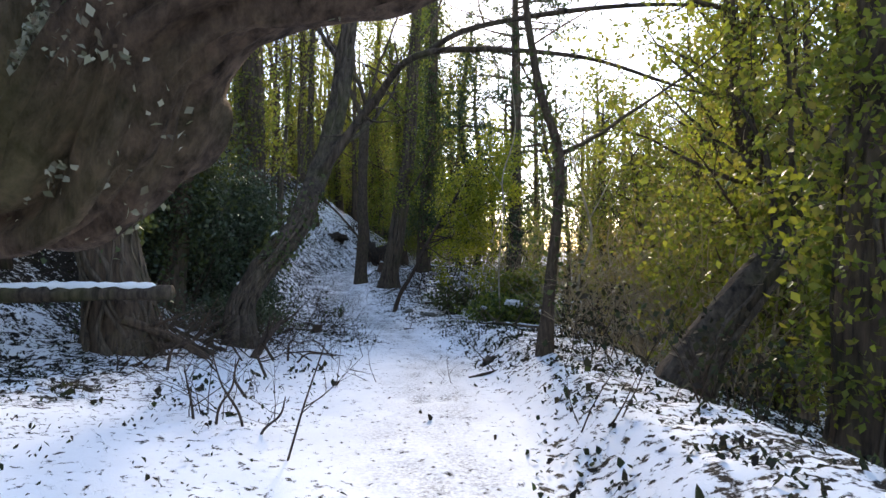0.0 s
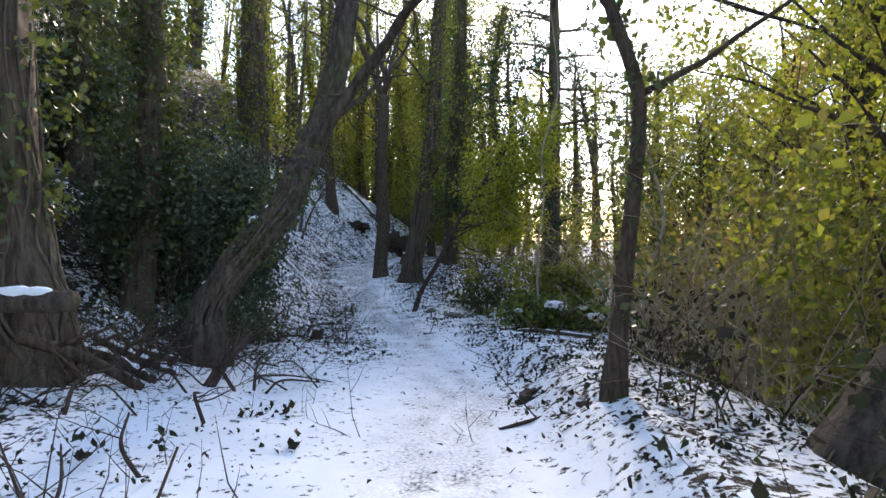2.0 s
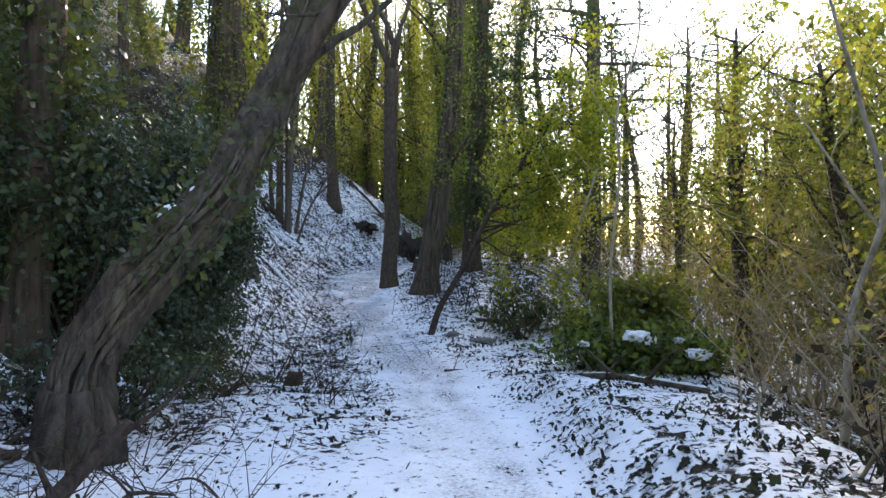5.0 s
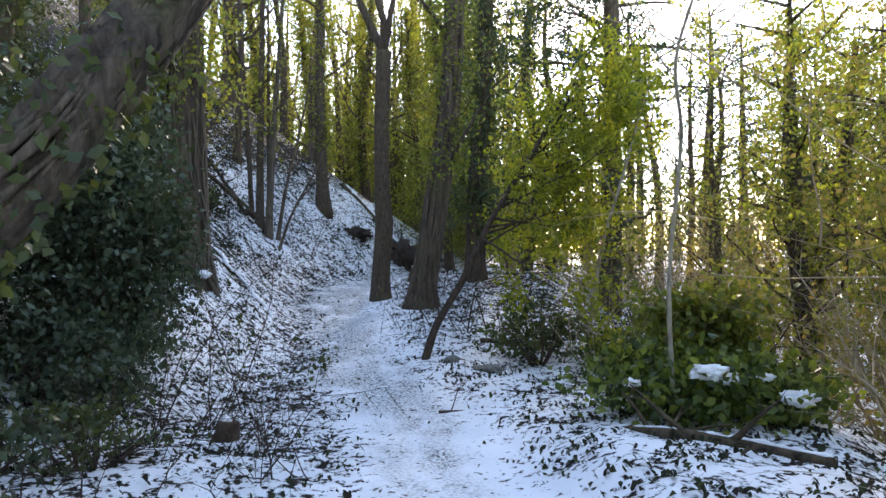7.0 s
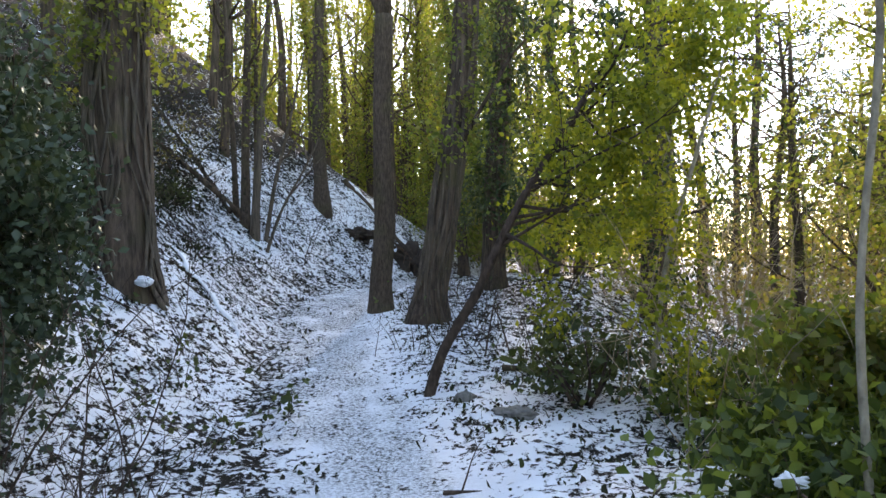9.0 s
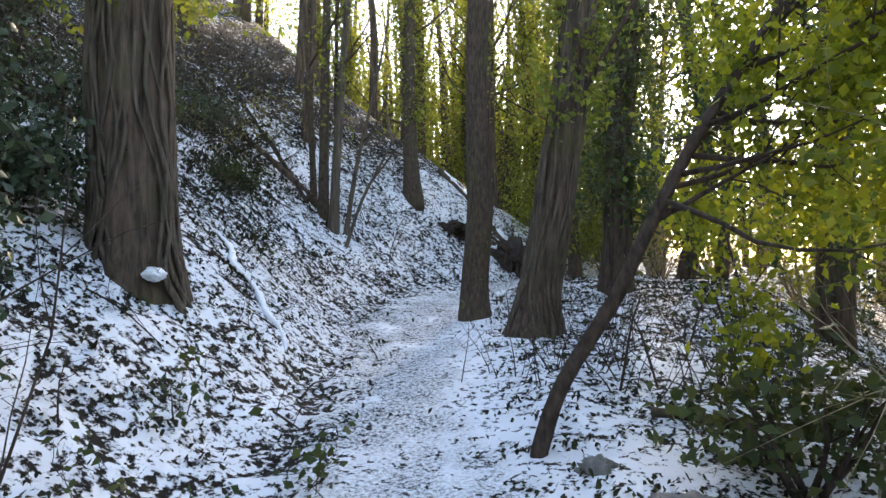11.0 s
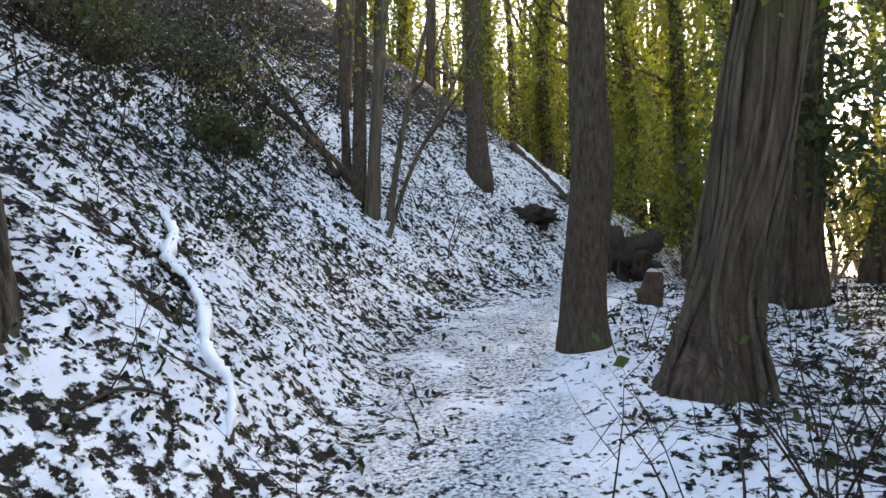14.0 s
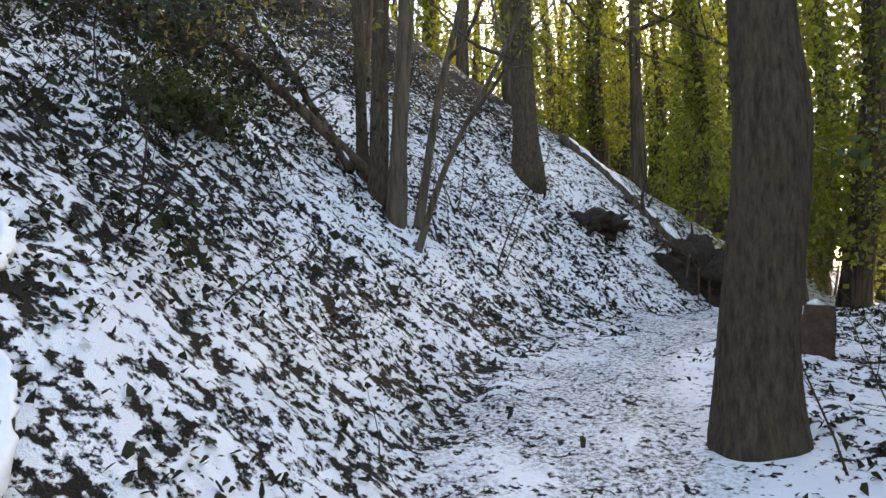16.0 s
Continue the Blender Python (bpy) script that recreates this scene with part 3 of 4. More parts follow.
# thin leaning tree with the yellow-green crown, its sunlight painted into the leaves
tree("thin dark leaning tree with sparse yellow-green ivy crown", [(-1.32, 16.8, G(-1.32, 16.8), 0.066), (-1.14, 16.78, 0.2, 0.052), (-0.78, 16.75, 0.8, 0.048), (-0.57, 16.75, 1.25, 0.046), (-0.2, 16.85, 1.95, 0.04), (0.4, 17.1, 2.9, 0.032), (0.95, 17.4, 3.9, 0.02)], 4, TWIG_DARK,
     limbs=[(0.52 + 0.47 * k / 21, (0.8 + 0.55 * math.cos(2.4 * k), 0.8 * math.sin(2.4 * k), 0.35 - 0.35 * (k % 3)), 1.1 + 0.25 * (k % 4), 0.022, 2) for k in range(22)],
     crown=(14, 0.11, 0.045, BUSH_LIT_GOLD), rough=0.2)
# slender tree on the berm
tree("slender ivy-flecked sapling rooted in snowy berm", [(1.13, 7.03, G(1.13, 7.03), 0.085), (1.19, 7.03, 0.9, 0.062), (1.27, 7.0, 1.7, 0.055), (1.3, 6.98, 2.45, 0.052), (1.08, 7.0, 3.2, 0.045), (0.92, 7.0, 4.2, 0.035), (0.85, 7.0, 5.4, 0.02)], 5, BARK_SMOOTH,
     limbs=[(0.5, (1, 0.1, 0.42), 2.2, 0.028, 2), (0.62, (-0.4, 0.3, 0.9), 1.4, 0.014, 2), (0.75, (0.7, 0.1, 0.5), 1.6, 0.014, 2)], ivy=(380, 0.15, 0.75, 0.09, 0.05, IVY_DARK), flare=0.4)
# leaning old tree left of the path
tree("old weathered tree leaning over path with snow-dusted twisted trunk", [(-3.15, 9.7, G(-3.15, 9.7), 0.18), (-3.2, 9.85, 0.5, 0.16), (-2.98, 10.0, 0.95, 0.17), (-2.72, 10.2, 1.35, 0.18), (-2.45, 10.5, 1.8, 0.18), (-2.28, 11.0, 2.45, 0.18), (-2.13, 11.5, 3.2, 0.17), (-1.95, 12.0, 4.5, 0.16), (-1.75, 12.4, 6.6, 0.12)], 6, BARK_LEAN,
     limbs=[(0.72, (0.6, 0.3, 1.0), 3.5, 0.05, 3), (0.95, (0.3, 0.3, 1), 4, 0.06, 3), (0.9, (-0.6, 0.3, 1), 3.5, 0.06, 3)],
     boughs=[[(-2.3, 11.05, 2.5, 0.1), (-1.75, 11.05, 3.3, 0.085), (-1.2, 11.0, 4.0, 0.075), (-0.3, 10.3, 4.62, 0.055), (2.0, 10.0, 4.5, 0.035), (3.6, 10.0, 4.05, 0.025), (4.7, 10.0, 3.7, 0.012)],
             [(-0.4, 10.4, 4.58, 0.05), (0.6, 10.1, 5.0, 0.045), (3.1, 10.0, 5.3, 0.035), (5.5, 10.0, 5.2, 0.015)]],
     ivy=(1100, 0.34, 0.62, 0.06, 0.05, IVY_DARK), flare=0.25, roots=7, vines=24, snow=(0.14, 0.5), rough=0.6, lobes=0.26, sides=40, rings=90)
# leaning trunk and stout trunk on the drop
tree("mossy ivy-grown trunk leaning out over the drop", [(2.2, 5.9, G(2.2, 5.9) - 0.1, 0.24), (2.65, 6.05, 0.65, 0.2), (3.4, 6.4, 1.35, 0.19), (4.3, 6.9, 2.4, 0.17), (5.2, 7.4, 3.8, 0.14)], 7, BARK_LEAN, ivy=(1800, 0.5, 1.0, 0.6, 0.055, IVY_SUN), flare=0.3, vines=8,
     limbs=[(0.5, (0.2, 0.3, 1), 2.5, 0.05, 2), (0.75, (-0.4, 0.2, 1), 2.5, 0.05, 2), (0.6, (-0.2, -0.4, 0.8), 2.5, 0.04, 2), (0.65, (-0.5, 0.3, 0.6), 2.2, 0.04, 2), (0.85, (-0.3, -0.3, 1), 2.6, 0.04, 2), (0.9, (0.5, -0.2, 0.8), 2.4, 0.04, 2)], crown=(9, 0.13, 0.04, IVY_SUN))
tree("stout dark ivy-laden trunk below the berm", [(3.5, 5.0, G(3.5, 5.0) - 0.1, 0.34), (3.5, 5.05, 1.2, 0.27), (3.7, 5.2, 2.6, 0.25), (3.9, 5.4, 4.2, 0.22), (4.1, 5.6, 8, 0.16)], 8, BARK_ROUGH, ivy=(7000, 0.1, 1.0, 0.8, 0.055, IVY_SUN), flare=0.3, vines=10)
# broad trunk with flared base behind the snowy log
tree("broad grey-brown trunk with rotten flared base", [(-4.08, 8.0, G(-4.08, 8.0) - 0.05, 0.4), (-4.15, 8.0, 0.8, 0.36), (-4.3, 8.0, 1.6, 0.33), (-4.4, 8.0, 3.2, 0.3), (-4.45, 8.1, 6.5, 0.24)], 9, BARK_ROUGH, ivy=(1800, 0.5, 1.0, 0.5, 0.06, IVY_DARK), flare=0.25, vines=24, sides=30)
log("snow-topped fallen trunk propped against a broad tree base", [(-5.7, 7.3, 0.86, 0.1), (-4.6, 7.25, 0.88, 0.1), (-3.12, 7.2, 0.9, 0.085)], 3, BARK_LEAN, snow=(0.0, 0.97))
# overhanging lichen-covered trunk beside the start
ELBOW = [(-2.4, 0.6, G(-2.4, 0.6), 0.36), (-1.9, 0.8, 0.8, 0.24), (-1.25, 1.0, 1.27, 0.16), (-0.86, 1.08, 1.46, 0.1), (-0.65, 1.06, 1.5, 0.105), (-0.555, 1.03, 1.6, 0.135), (-0.47, 1.0, 1.735, 0.12), (-0.32, 1.0, 1.83, 0.1), (-0.05, 1.02, 1.9, 0.09), (0.6, 1.05, 2.15, 0.08)]
arch = tree("thick lichen-covered limb bending up and overhead beside the path", ELBOW, 10, BARK_LICHEN, rough=0.95, lobes=0.12, sides=56, rings=150)
run = curve_points(ELBOW, 200)
g = np.random.default_rng(1010)
n = 30000
at = run[g.integers(30, 199, n)]
# pale lichen kept to the upper left, where it also paints the skylit edge
out = 0.6 * g.normal(size=(n, 3)) + np.array([-1.0, -0.3, 0.7])
way = np.array([0.68, 0.05, 0.73])
out -= (out @ way)[:, None] * way
out /= np.linalg.norm(out, axis=1)[:, None]
spots = at[:, :3] + out * at[:, 3:] * (0.98 + 0.1 * g.random((n, 1))) + g.normal(size=(n, 3)) * 0.006
spots = spots[grid_noise(spots[:, 0] * 3 + spots[:, 1], spots[:, 2] * 3, 0.3, 1011) > 0.42]
part("lichen_lit_edge", leaves(Shape(), spots, 0.01, g), LICHEN, arch, "grey-green shaggy lichen crust, also painting the limb's lit upper-left edge")

# ivy-wrapped old trunk on the bank
tree("massive old trunk wrapped in thick tangled ivy stems", [(-5.25, 17.45, G(-5.25, 17.45) - 0.5, 0.42), (-5.3, 17.45, 1.6, 0.36), (-5.35, 17.45, 3.2, 0.36), (-5.35, 17.5, 6, 0.3), (-5.35, 17.5, 10, 0.2)], 11, BARK_ROUGH, vines=46, flare=0.2, sides=30, ivy=(5000, 0.55, 1.0, 0.6, 0.06, IVY_SUN))

# many-stemmed clump on the bank
for k, (dx, dy, lx, tall, r) in enumerate([(0, 0, 0.1, 9, 0.11), (0.28, -0.1, 0.28, 8, 0.1), (-0.25, 0.1, -0.18, 7, 0.07), (0.45, 0.1, 0.5, 4.5, 0.05), (0.15, 0.3, 0.02, 7.5, 0.06), (0.6, -0.25, 0.75, 3.0, 0.035)]):
    x, y = -6.6 + dx, 24.2 + dy
    z = G(x, y)
    tree("slim grey stem of a coppiced clump on snowy bank", [(x, y, z - 0.1, r), (x + lx * 0.5, y, z + tall * 0.3, r * 0.85), (x + lx * 1.3, y, z + tall * 0.65, r * 0.6), (x + lx * 2, y, z + tall, r * 0.25)], 40 + k, BARK_VINE if k % 2 else BARK_SMOOTH,
         limbs=[(0.45, (0.8, -0.4, 0.5), 1.6, 0.03, 2), (0.7, (-0.5, 0.4, 0.8), 1.6, 0.03, 2)], flare=0.35, sides=12, group="coppiced clump", ivy=(500, 0.3, 1.0, 0.3, 0.06, IVY_SUN) if k < 2 else None)
z = G(-6.1, 29.4)
tree("tall brown tree on the spur with spreading limbs", [(-5.75, 27.6, G(-5.75, 27.6) - 0.1, 0.2), (-5.85, 27.6, z + 1.5, 0.16), (-5.85, 27.8, z + 5, 0.13), (-5.7, 27.8, z + 9, 0.08)], 50, BARK_SMOOTH, limbs=[(0.25, (-1, -0.2, 0.3), 2.4, 0.04, 2), (0.5, (1, 0.1, 0.5), 2.4, 0.04, 2), (0.7, (-0.6, -0.5, 0.6), 2.2, 0.04, 2)], flare=0.6, ivy=(1800, 0.25, 1.0, 0.5, 0.07, IVY_SUN))
# pale thin stems at the edge of the low bush
tree("thin pale birch stem rising from a low bush", [(1.2, 13.0, G(1.2, 13.0), 0.022), (1.16, 13.0, 1.0, 0.018), (1.27, 13.0, 2.2, 0.016), (1.24, 13.0, 2.9, 0.014), (1.5, 13.0, 3.9, 0.011), (1.38, 13.0, 5.2, 0.006)], 51, BARK_PALE, limbs=[(0.55, (-0.6, 0, 0.8), 0.9, 0.008, 2), (0.7, (0.7, 0.2, 0.6), 0.9, 0.008, 2)], sides=8)
tree("forked pale sapling arching beside undergrowth", [(2.1, 9.9, G(2.1, 9.9), 0.028), (2.15, 9.9, 0.9, 0.024), (2.35, 9.9, 1.6, 0.02), (2.2, 9.9, 2.3, 0.016), (2.0, 9.9, 3.0, 0.01)], 52, BARK_PALE, limbs=[(0.45, (-0.5, 0.1, 0.9), 1.4, 0.013, 2), (0.6, (0.5, 0.1, 0.9), 1.3, 0.012, 2)], sides=8)
tree("thin pale sapling leaning near a low bush", [(1.0, 16.6, G(1.0, 16.6), 0.03), (1.2, 16.6, 1.2, 0.025), (1.55, 16.6, 2.4, 0.02), (1.9, 16.6, 3.6, 0.01)], 53, BARK_PALE, limbs=[(0.55, (-0.5, 0.1, 0.9), 0.9, 0.01, 2)], sides=8)

# bushes
bush("dense dark holly bush beside the path", (-4.45, 14.1, 1.65), (0.75, 0.95, 1.45), 20000, HOLLY, 20, 0.05, name="holly_bush", clumps=110)
bush("dark holly growing under trees on the bank", (-5.0, 12.2, 1.6), (0.95, 1.0, 1.3), 16000, HOLLY, 21, 0.05, name="holly_bush", clumps=90)
bush("low dark evergreen bush dusted with snow", (1.5, 13.35, 0.08), (1.0, 0.65, 0.36), 5500, EVERGREEN, 22, 0.055, name="evergreen_bush", clumps=90)
bush("bright green bush with lit tones in its leaf colour", (1.75, 14.1, 0.55), (0.6, 0.5, 0.45), 3500, IVY_SUN, 23, 0.055, name="evergreen_bush", clumps=40)
bush("dark leafy shrub spreading low across the snow", (0.35, 16.6, 0.1), (0.75, 0.5, 0.5), 900, IVY_DARK, 24, 0.06, name="leafy_shrub", clumps=50)
bush("dark leafy shrub at the foot of the drop", (1.5, 16.0, -0.05), (0.7, 0.6, 0.4), 1300, EVERGREEN, 25, 0.06, name="leafy_shrub", clumps=60)
bush("dark holly and ivy mass on the bank beside an old trunk", (-6.3, 16.6, 2.0), (0.9, 0.8, 1.0), 8000, HOLLY, 26, 0.05, name="holly_bush", clumps=60)
bush("dark low holly skirts at the foot of the bank", (-4.3, 13.2, 0.25), (0.9, 0.9, 0.5), 6000, HOLLY, 27, 0.045, name="holly_bush", clumps=60)

for k, (x, y, w, tall) in enumerate([(-7.2, 10.2, 1.2, 1.5), (-8.6, 12.6, 1.4, 1.6), (-7.0, 7.4, 1.2, 1.5), (-9.0, 9.6, 1.3, 1.7), (-7.9, 14.9, 1.1, 1.3)]):
    bush("tall dark holly shading the bank", (x, y, G(x, y) + tall), (w, w, tall), 9000, HOLLY, 930 + k, 0.055, name="holly_bush", clumps=80)
for k, (x, y, r) in enumerate([(-7.5, 18.7, 0.9), (-8.2, 20.6, 1.0), (-8.8, 22.8, 1.0), (-7.3, 21.9, 0.6), (-9.6, 19.4, 1.0)]):
    bush("dark tangled brambles on the upper bank", (x, y, G(x, y) + 0.3 * r), (r, r, 0.45 * r), 2600, IVY_DARK if k % 2 else HOLLY, 900 + k, 0.04, name="bramble_bush", clumps=60, stems=26, spread_up=0.6)

# ---- woodland around ----
def ivy_tree(seed, tall, mat, reach, n, lean=0.0, radius=0.2, at=(0, 0)):
    x, y = at
    z = G(x, y)
    g = np.random.default_rng(seed)
    bend = g.normal(size=2) * 0.25
    return tree("tall woodland tree draped in ivy", [(x, y, z - 0.1, radius), (x + lean * tall * 0.3 + bend[0], y + bend[1], z + tall * 0.3, radius * 0.85), (x + lean * tall * 0.65, y, z + tall * 0.65, radius * 0.7), (x + lean * tall, y + bend[1], z + tall, radius * 0.3)], seed, BARK_ROUGH,
                limbs=[(0.35 + 0.6 * g.random(), (*g.normal(size=2), 0.6), 1.5 + 1.5 * g.random(), 0.04, 2) for k in range(6)], ivy=(n, 0.1, 1.0, reach, 0.065, mat), crown=(6, 0.22, 0.06, mat), sides=12, flare=0.3, group="trees of the wood")


def bare_tree(seed, tall, radius, at):
    x, y = at
    z = G(x, y)
    g = np.random.default_rng(seed)
    return tree("bare winter tree with dark branching limbs", [(x, y, z - 0.1, radius), (x + g.normal() * 0.2, y, z + tall * 0.35, radius * 0.8), (x + g.normal() * 0.4, y, z + tall * 0.7, radius * 0.55), (x + g.normal() * 0.5, y, z + tall, radius * 0.15)], seed, BARK_ROUGH,
                limbs=[(0.3 + 0.65 * g.random(), (*g.normal(size=2), 0.5), 1.8 + 2 * g.random(), 0.045, 3) for k in range(9)], sides=12, flare=0.3, group="trees of the wood")


def place(ob, x, y, turn, scale=1.0):
    c = copy_thing(ob, pose(x, y, G(x, y) - 0.1, 0, 0, turn))
    c.scale = (scale, scale, scale)
    return c


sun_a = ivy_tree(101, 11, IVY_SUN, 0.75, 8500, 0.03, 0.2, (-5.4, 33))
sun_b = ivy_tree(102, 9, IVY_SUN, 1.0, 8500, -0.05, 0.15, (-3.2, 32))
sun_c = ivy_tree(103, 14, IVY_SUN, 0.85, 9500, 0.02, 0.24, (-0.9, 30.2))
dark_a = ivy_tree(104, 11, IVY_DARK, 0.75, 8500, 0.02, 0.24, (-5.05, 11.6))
bare_a = bare_tree(105, 10, 0.16, (-6.9, 30.5))
bare_b = bare_tree(106, 9, 0.13, (-8.2, 26.5))
# sun_a at (0.7, 27.0) and copies from x = 13 on: added sun blockers
for ob, x, y, turn, s in [(sun_a, -1.2, 33.5, 130, 1.3), (sun_b, -1.8, 29.5, 20, 1.2), (sun_c, -3.9, 36, 70, 1.1),
                          
                          (dark_a, -7.5, 14, 90, 1.0), (dark_a, -7.0, 9.6, 200, 1.0), (dark_a, -9, 18, 10, 0.9), (dark_a, -6.6, 5.2, 60, 1.0), (sun_c, -7.4, 33.5, 150, 0.9), (sun_a, -9.8, 30, 220, 1.0), (sun_b, -8.5, 36, 20, 1.3), (sun_b, -12, 27, 100, 1.0), (dark_a, -11, 21, 130, 1.0), (dark_a, -9.5, 12, 300, 1.0), (sun_c, -6.3, 15.8 + 20, 10, 1.0),
                          # copies at negative y: unseen behind the start, added to cut front light
                          (bare_b, -9.5, 28.5, 60, 1.0), (bare_a, -8.4, 31.5, 200, 0.9), (bare_a, -11, 23.5, 20, 1.0), (bare_b, -4.4, 31.5, 120, 1.1), (bare_b, 8.5, 11, 90, 0.8), (bare_b, -2.6, 39, 10, 1.3), (bare_a, 0.8, 37, 60, 1.2), (bare_a, -6.2, 41, 100, 1.3), (bare_b, 6.8, 31, 30, 1.0), (bare_b, 5.0, 8.6, 60, 0.8), (bare_a, 6.4, 10.2, 10, 0.8), (bare_a, 5.2, 29, 160, 0.9), (bare_b, 8.8, 27, 300, 1.0), (bare_a, 2.8, 35, 250, 0.8), (sun_a, 0.7, 27.0, 75, 0.9), (sun_a, 13.0, 15.5, 200, 1.2), (sun_c, 14.5, 20.0, 20, 1.0), (sun_a, 16.0, 24.5, 90, 1.3), (sun_a, 17.0, 30, 160, 1.3), (sun_b, -10.6, 34, 10, 1.3), (dark_a, -13, 31, 10, 1.2), (dark_a, -3.5, -4, 20, 1.0), (dark_a, 3.2, -3, 80, 1.0), (sun_c, -1.5, -8, 10, 0.9), (dark_a, 1.5, -11, 200, 1.1), (dark_a, -6.5, -1, 130, 1.0), (sun_a, 5.8, -0.5, 60, 0.9), (dark_a, 5.5, -7, 60, 1.1), (dark_a, -6, -8, 60, 1.1)]:
    place(ob, x, y, turn, s)


def twiggy_tree(seed, tall, at):
    """A bare tree whose crown is a haze of fine twigs."""
    x, y = at
    z = G(x, y)
    g = np.random.default_rng(seed)
    limbs = [(0.22 + 0.75 * (k + g.random()) / 18, (math.cos(2.4 * k), math.sin(2.4 * k), 0.2 + 0.5 * g.random()), 1.6 + 1.4 * g.random(), 0.03, 3) for k in range(18)]
    return tree("bare tree with a haze of fine twigs", [(x, y, z - 0.1, 0.15), (x + 0.2, y, z + tall * 0.4, 0.12), (x - 0.1, y, z + tall * 0.75, 0.08), (x, y, z + tall, 0.02)], seed, BARK_ROUGH, limbs=limbs, ivy=(700, 0.05, 0.7, 0.2, 0.055, IVY_SUN), sides=10, flare=0.3, group="trees of the wood")


twigs_a = twiggy_tree(121, 9, (1.5, 27.5))
for x, y, turn, s in [(4.3, 29.0, 70, 1.0), (5.6, 24.5, 150, 0.85), (7.6, 31, 220, 1.2), (3.4, 33, 20, 1.1), (0.4, 34, 300, 1.2), (9.5, 27.5, 100, 1.0), (4.0, 20.2, 40, 0.6)]:
    place(twigs_a, x, y, turn, s)


def leafy_tree(seed, tall, lean, at, mat, label):
    """A broad-crowned tree whose limbs carry climbing ivy out to the twigs."""
    x, y = at
    z = G(x, y)
    g = np.random.default_rng(seed)
    limbs = []
    for k in range(22):
        s, a = 0.16 + 0.82 * (k + g.random()) / 22, 2.4 * k + g.normal() * 0.4
        limbs.append((s, (math.cos(a), math.sin(a), 0.25 + 0.5 * g.random()), (1.2 + 1.4 * g.random()) * (1.15 - 0.5 * s), 0.035, 2))
    return tree(label, [(x, y, z - 0.1, 0.16), (x + lean * tall * 0.3 + 0.15, y, z + tall * 0.3, 0.13), (x + lean * tall * 0.65 - 0.1, y + 0.2, z + tall * 0.65, 0.1), (x + lean * tall, y, z + tall, 0.03)], seed, BARK_ROUGH,
                limbs=limbs, ivy=(2600, 0.06, 0.95, 0.3, 0.055, mat), crown=(6, 0.11, 0.05, mat), sides=12, flare=0.3, vines=5, group="trees of the wood")


leafy_a = leafy_tree(111, 7.5, 0.06, (4.9, 10.4), IVY_SUN, "tree with ivy in painted sunlit tones along its limbs")
leafy_b = leafy_tree(112, 6.5, -0.12, (4.3, 7.7), IVY_SUN, "leaning tree with ivy in painted sunlit tones out to its twigs")
leafy_c = leafy_tree(113, 7.0, 0.1, (5.9, 15.4), LEAF_DRY, "tree smothered in brown withered climbers")
for ob, x, y, turn, s in [(leafy_a, 4.9, 18.4, 100, 0.95), (leafy_b, 6.3, 12.6, 60, 1.15), (leafy_a, 7.3, 17.0, 220, 1.1), (leafy_b, 5.9, 20.6, 150, 1.1), (leafy_a, 9.3, 22.5, 20, 1.2), (leafy_c, 8.2, 14.0, 80, 1.1), (leafy_a, 8.6, 10.0, 310, 1.1), (leafy_b, 11.0, 18.0, 200, 1.3), (leafy_c, 6.8, 8.2, 140, 0.95), (leafy_b, 4.7, 14.2, 300, 0.8), (leafy_a, 12.5, 26.0, 80, 1.2), (leafy_a, 12.0, 13.0, 170, 1.3), (leafy_c, 10.5, 30.0, 30, 1.0)]:
    place(ob, x, y, turn, s)


# undergrowth on the drop and in the hollow
brown_bush = bush("tangled brown bare-twigged undergrowth with few leaves", (3.3, 9.6, 0.9), (1.1, 1.1, 1.3), 1800, LEAF_DRY, 70, 0.045, stems=18, name="undergrowth_bush", clumps=70, skin=TWIG_BROWN, group="undergrowth")
green_bush = bush("yellow-green undergrowth in painted sunlit tones with pale twigs", (3.6, 8.0, 0.9), (1.2, 1.2, 1.5), 4200, IVY_SUN, 71, 0.05, stems=22, name="undergrowth_bush", clumps=90, skin=TWIG_BROWN, group="undergrowth")
for ob, x, y, turn, s in [(brown_bush, 4.2, 14.5, 200, 1.2), (brown_bush, 6.6, 14, 80, 1.4), (green_bush, 7.6, 18, 100, 1.3), (brown_bush, 5.4, 20.6, 0, 1.4), 
                          (brown_bush, 8.5, 23, 40, 1.5), (green_bush, 3.0, 26, 90, 1.2), (brown_bush, 5.5, 27, 250, 1.5), (brown_bush, 0.2, 27.5, 10, 1.0), (brown_bush, 8.6, 8, 45, 1.5), (brown_bush, 1.8, 30.5, 77, 1.3), (green_bush, -1.0, 31.5, 15, 1.3), (brown_bush, 8, 29, 5, 1.6), (brown_bush, 11, 18, 95, 1.6), (green_bush, 11, 13, 60, 1.6)]:
    place(ob, x, y, turn, s)


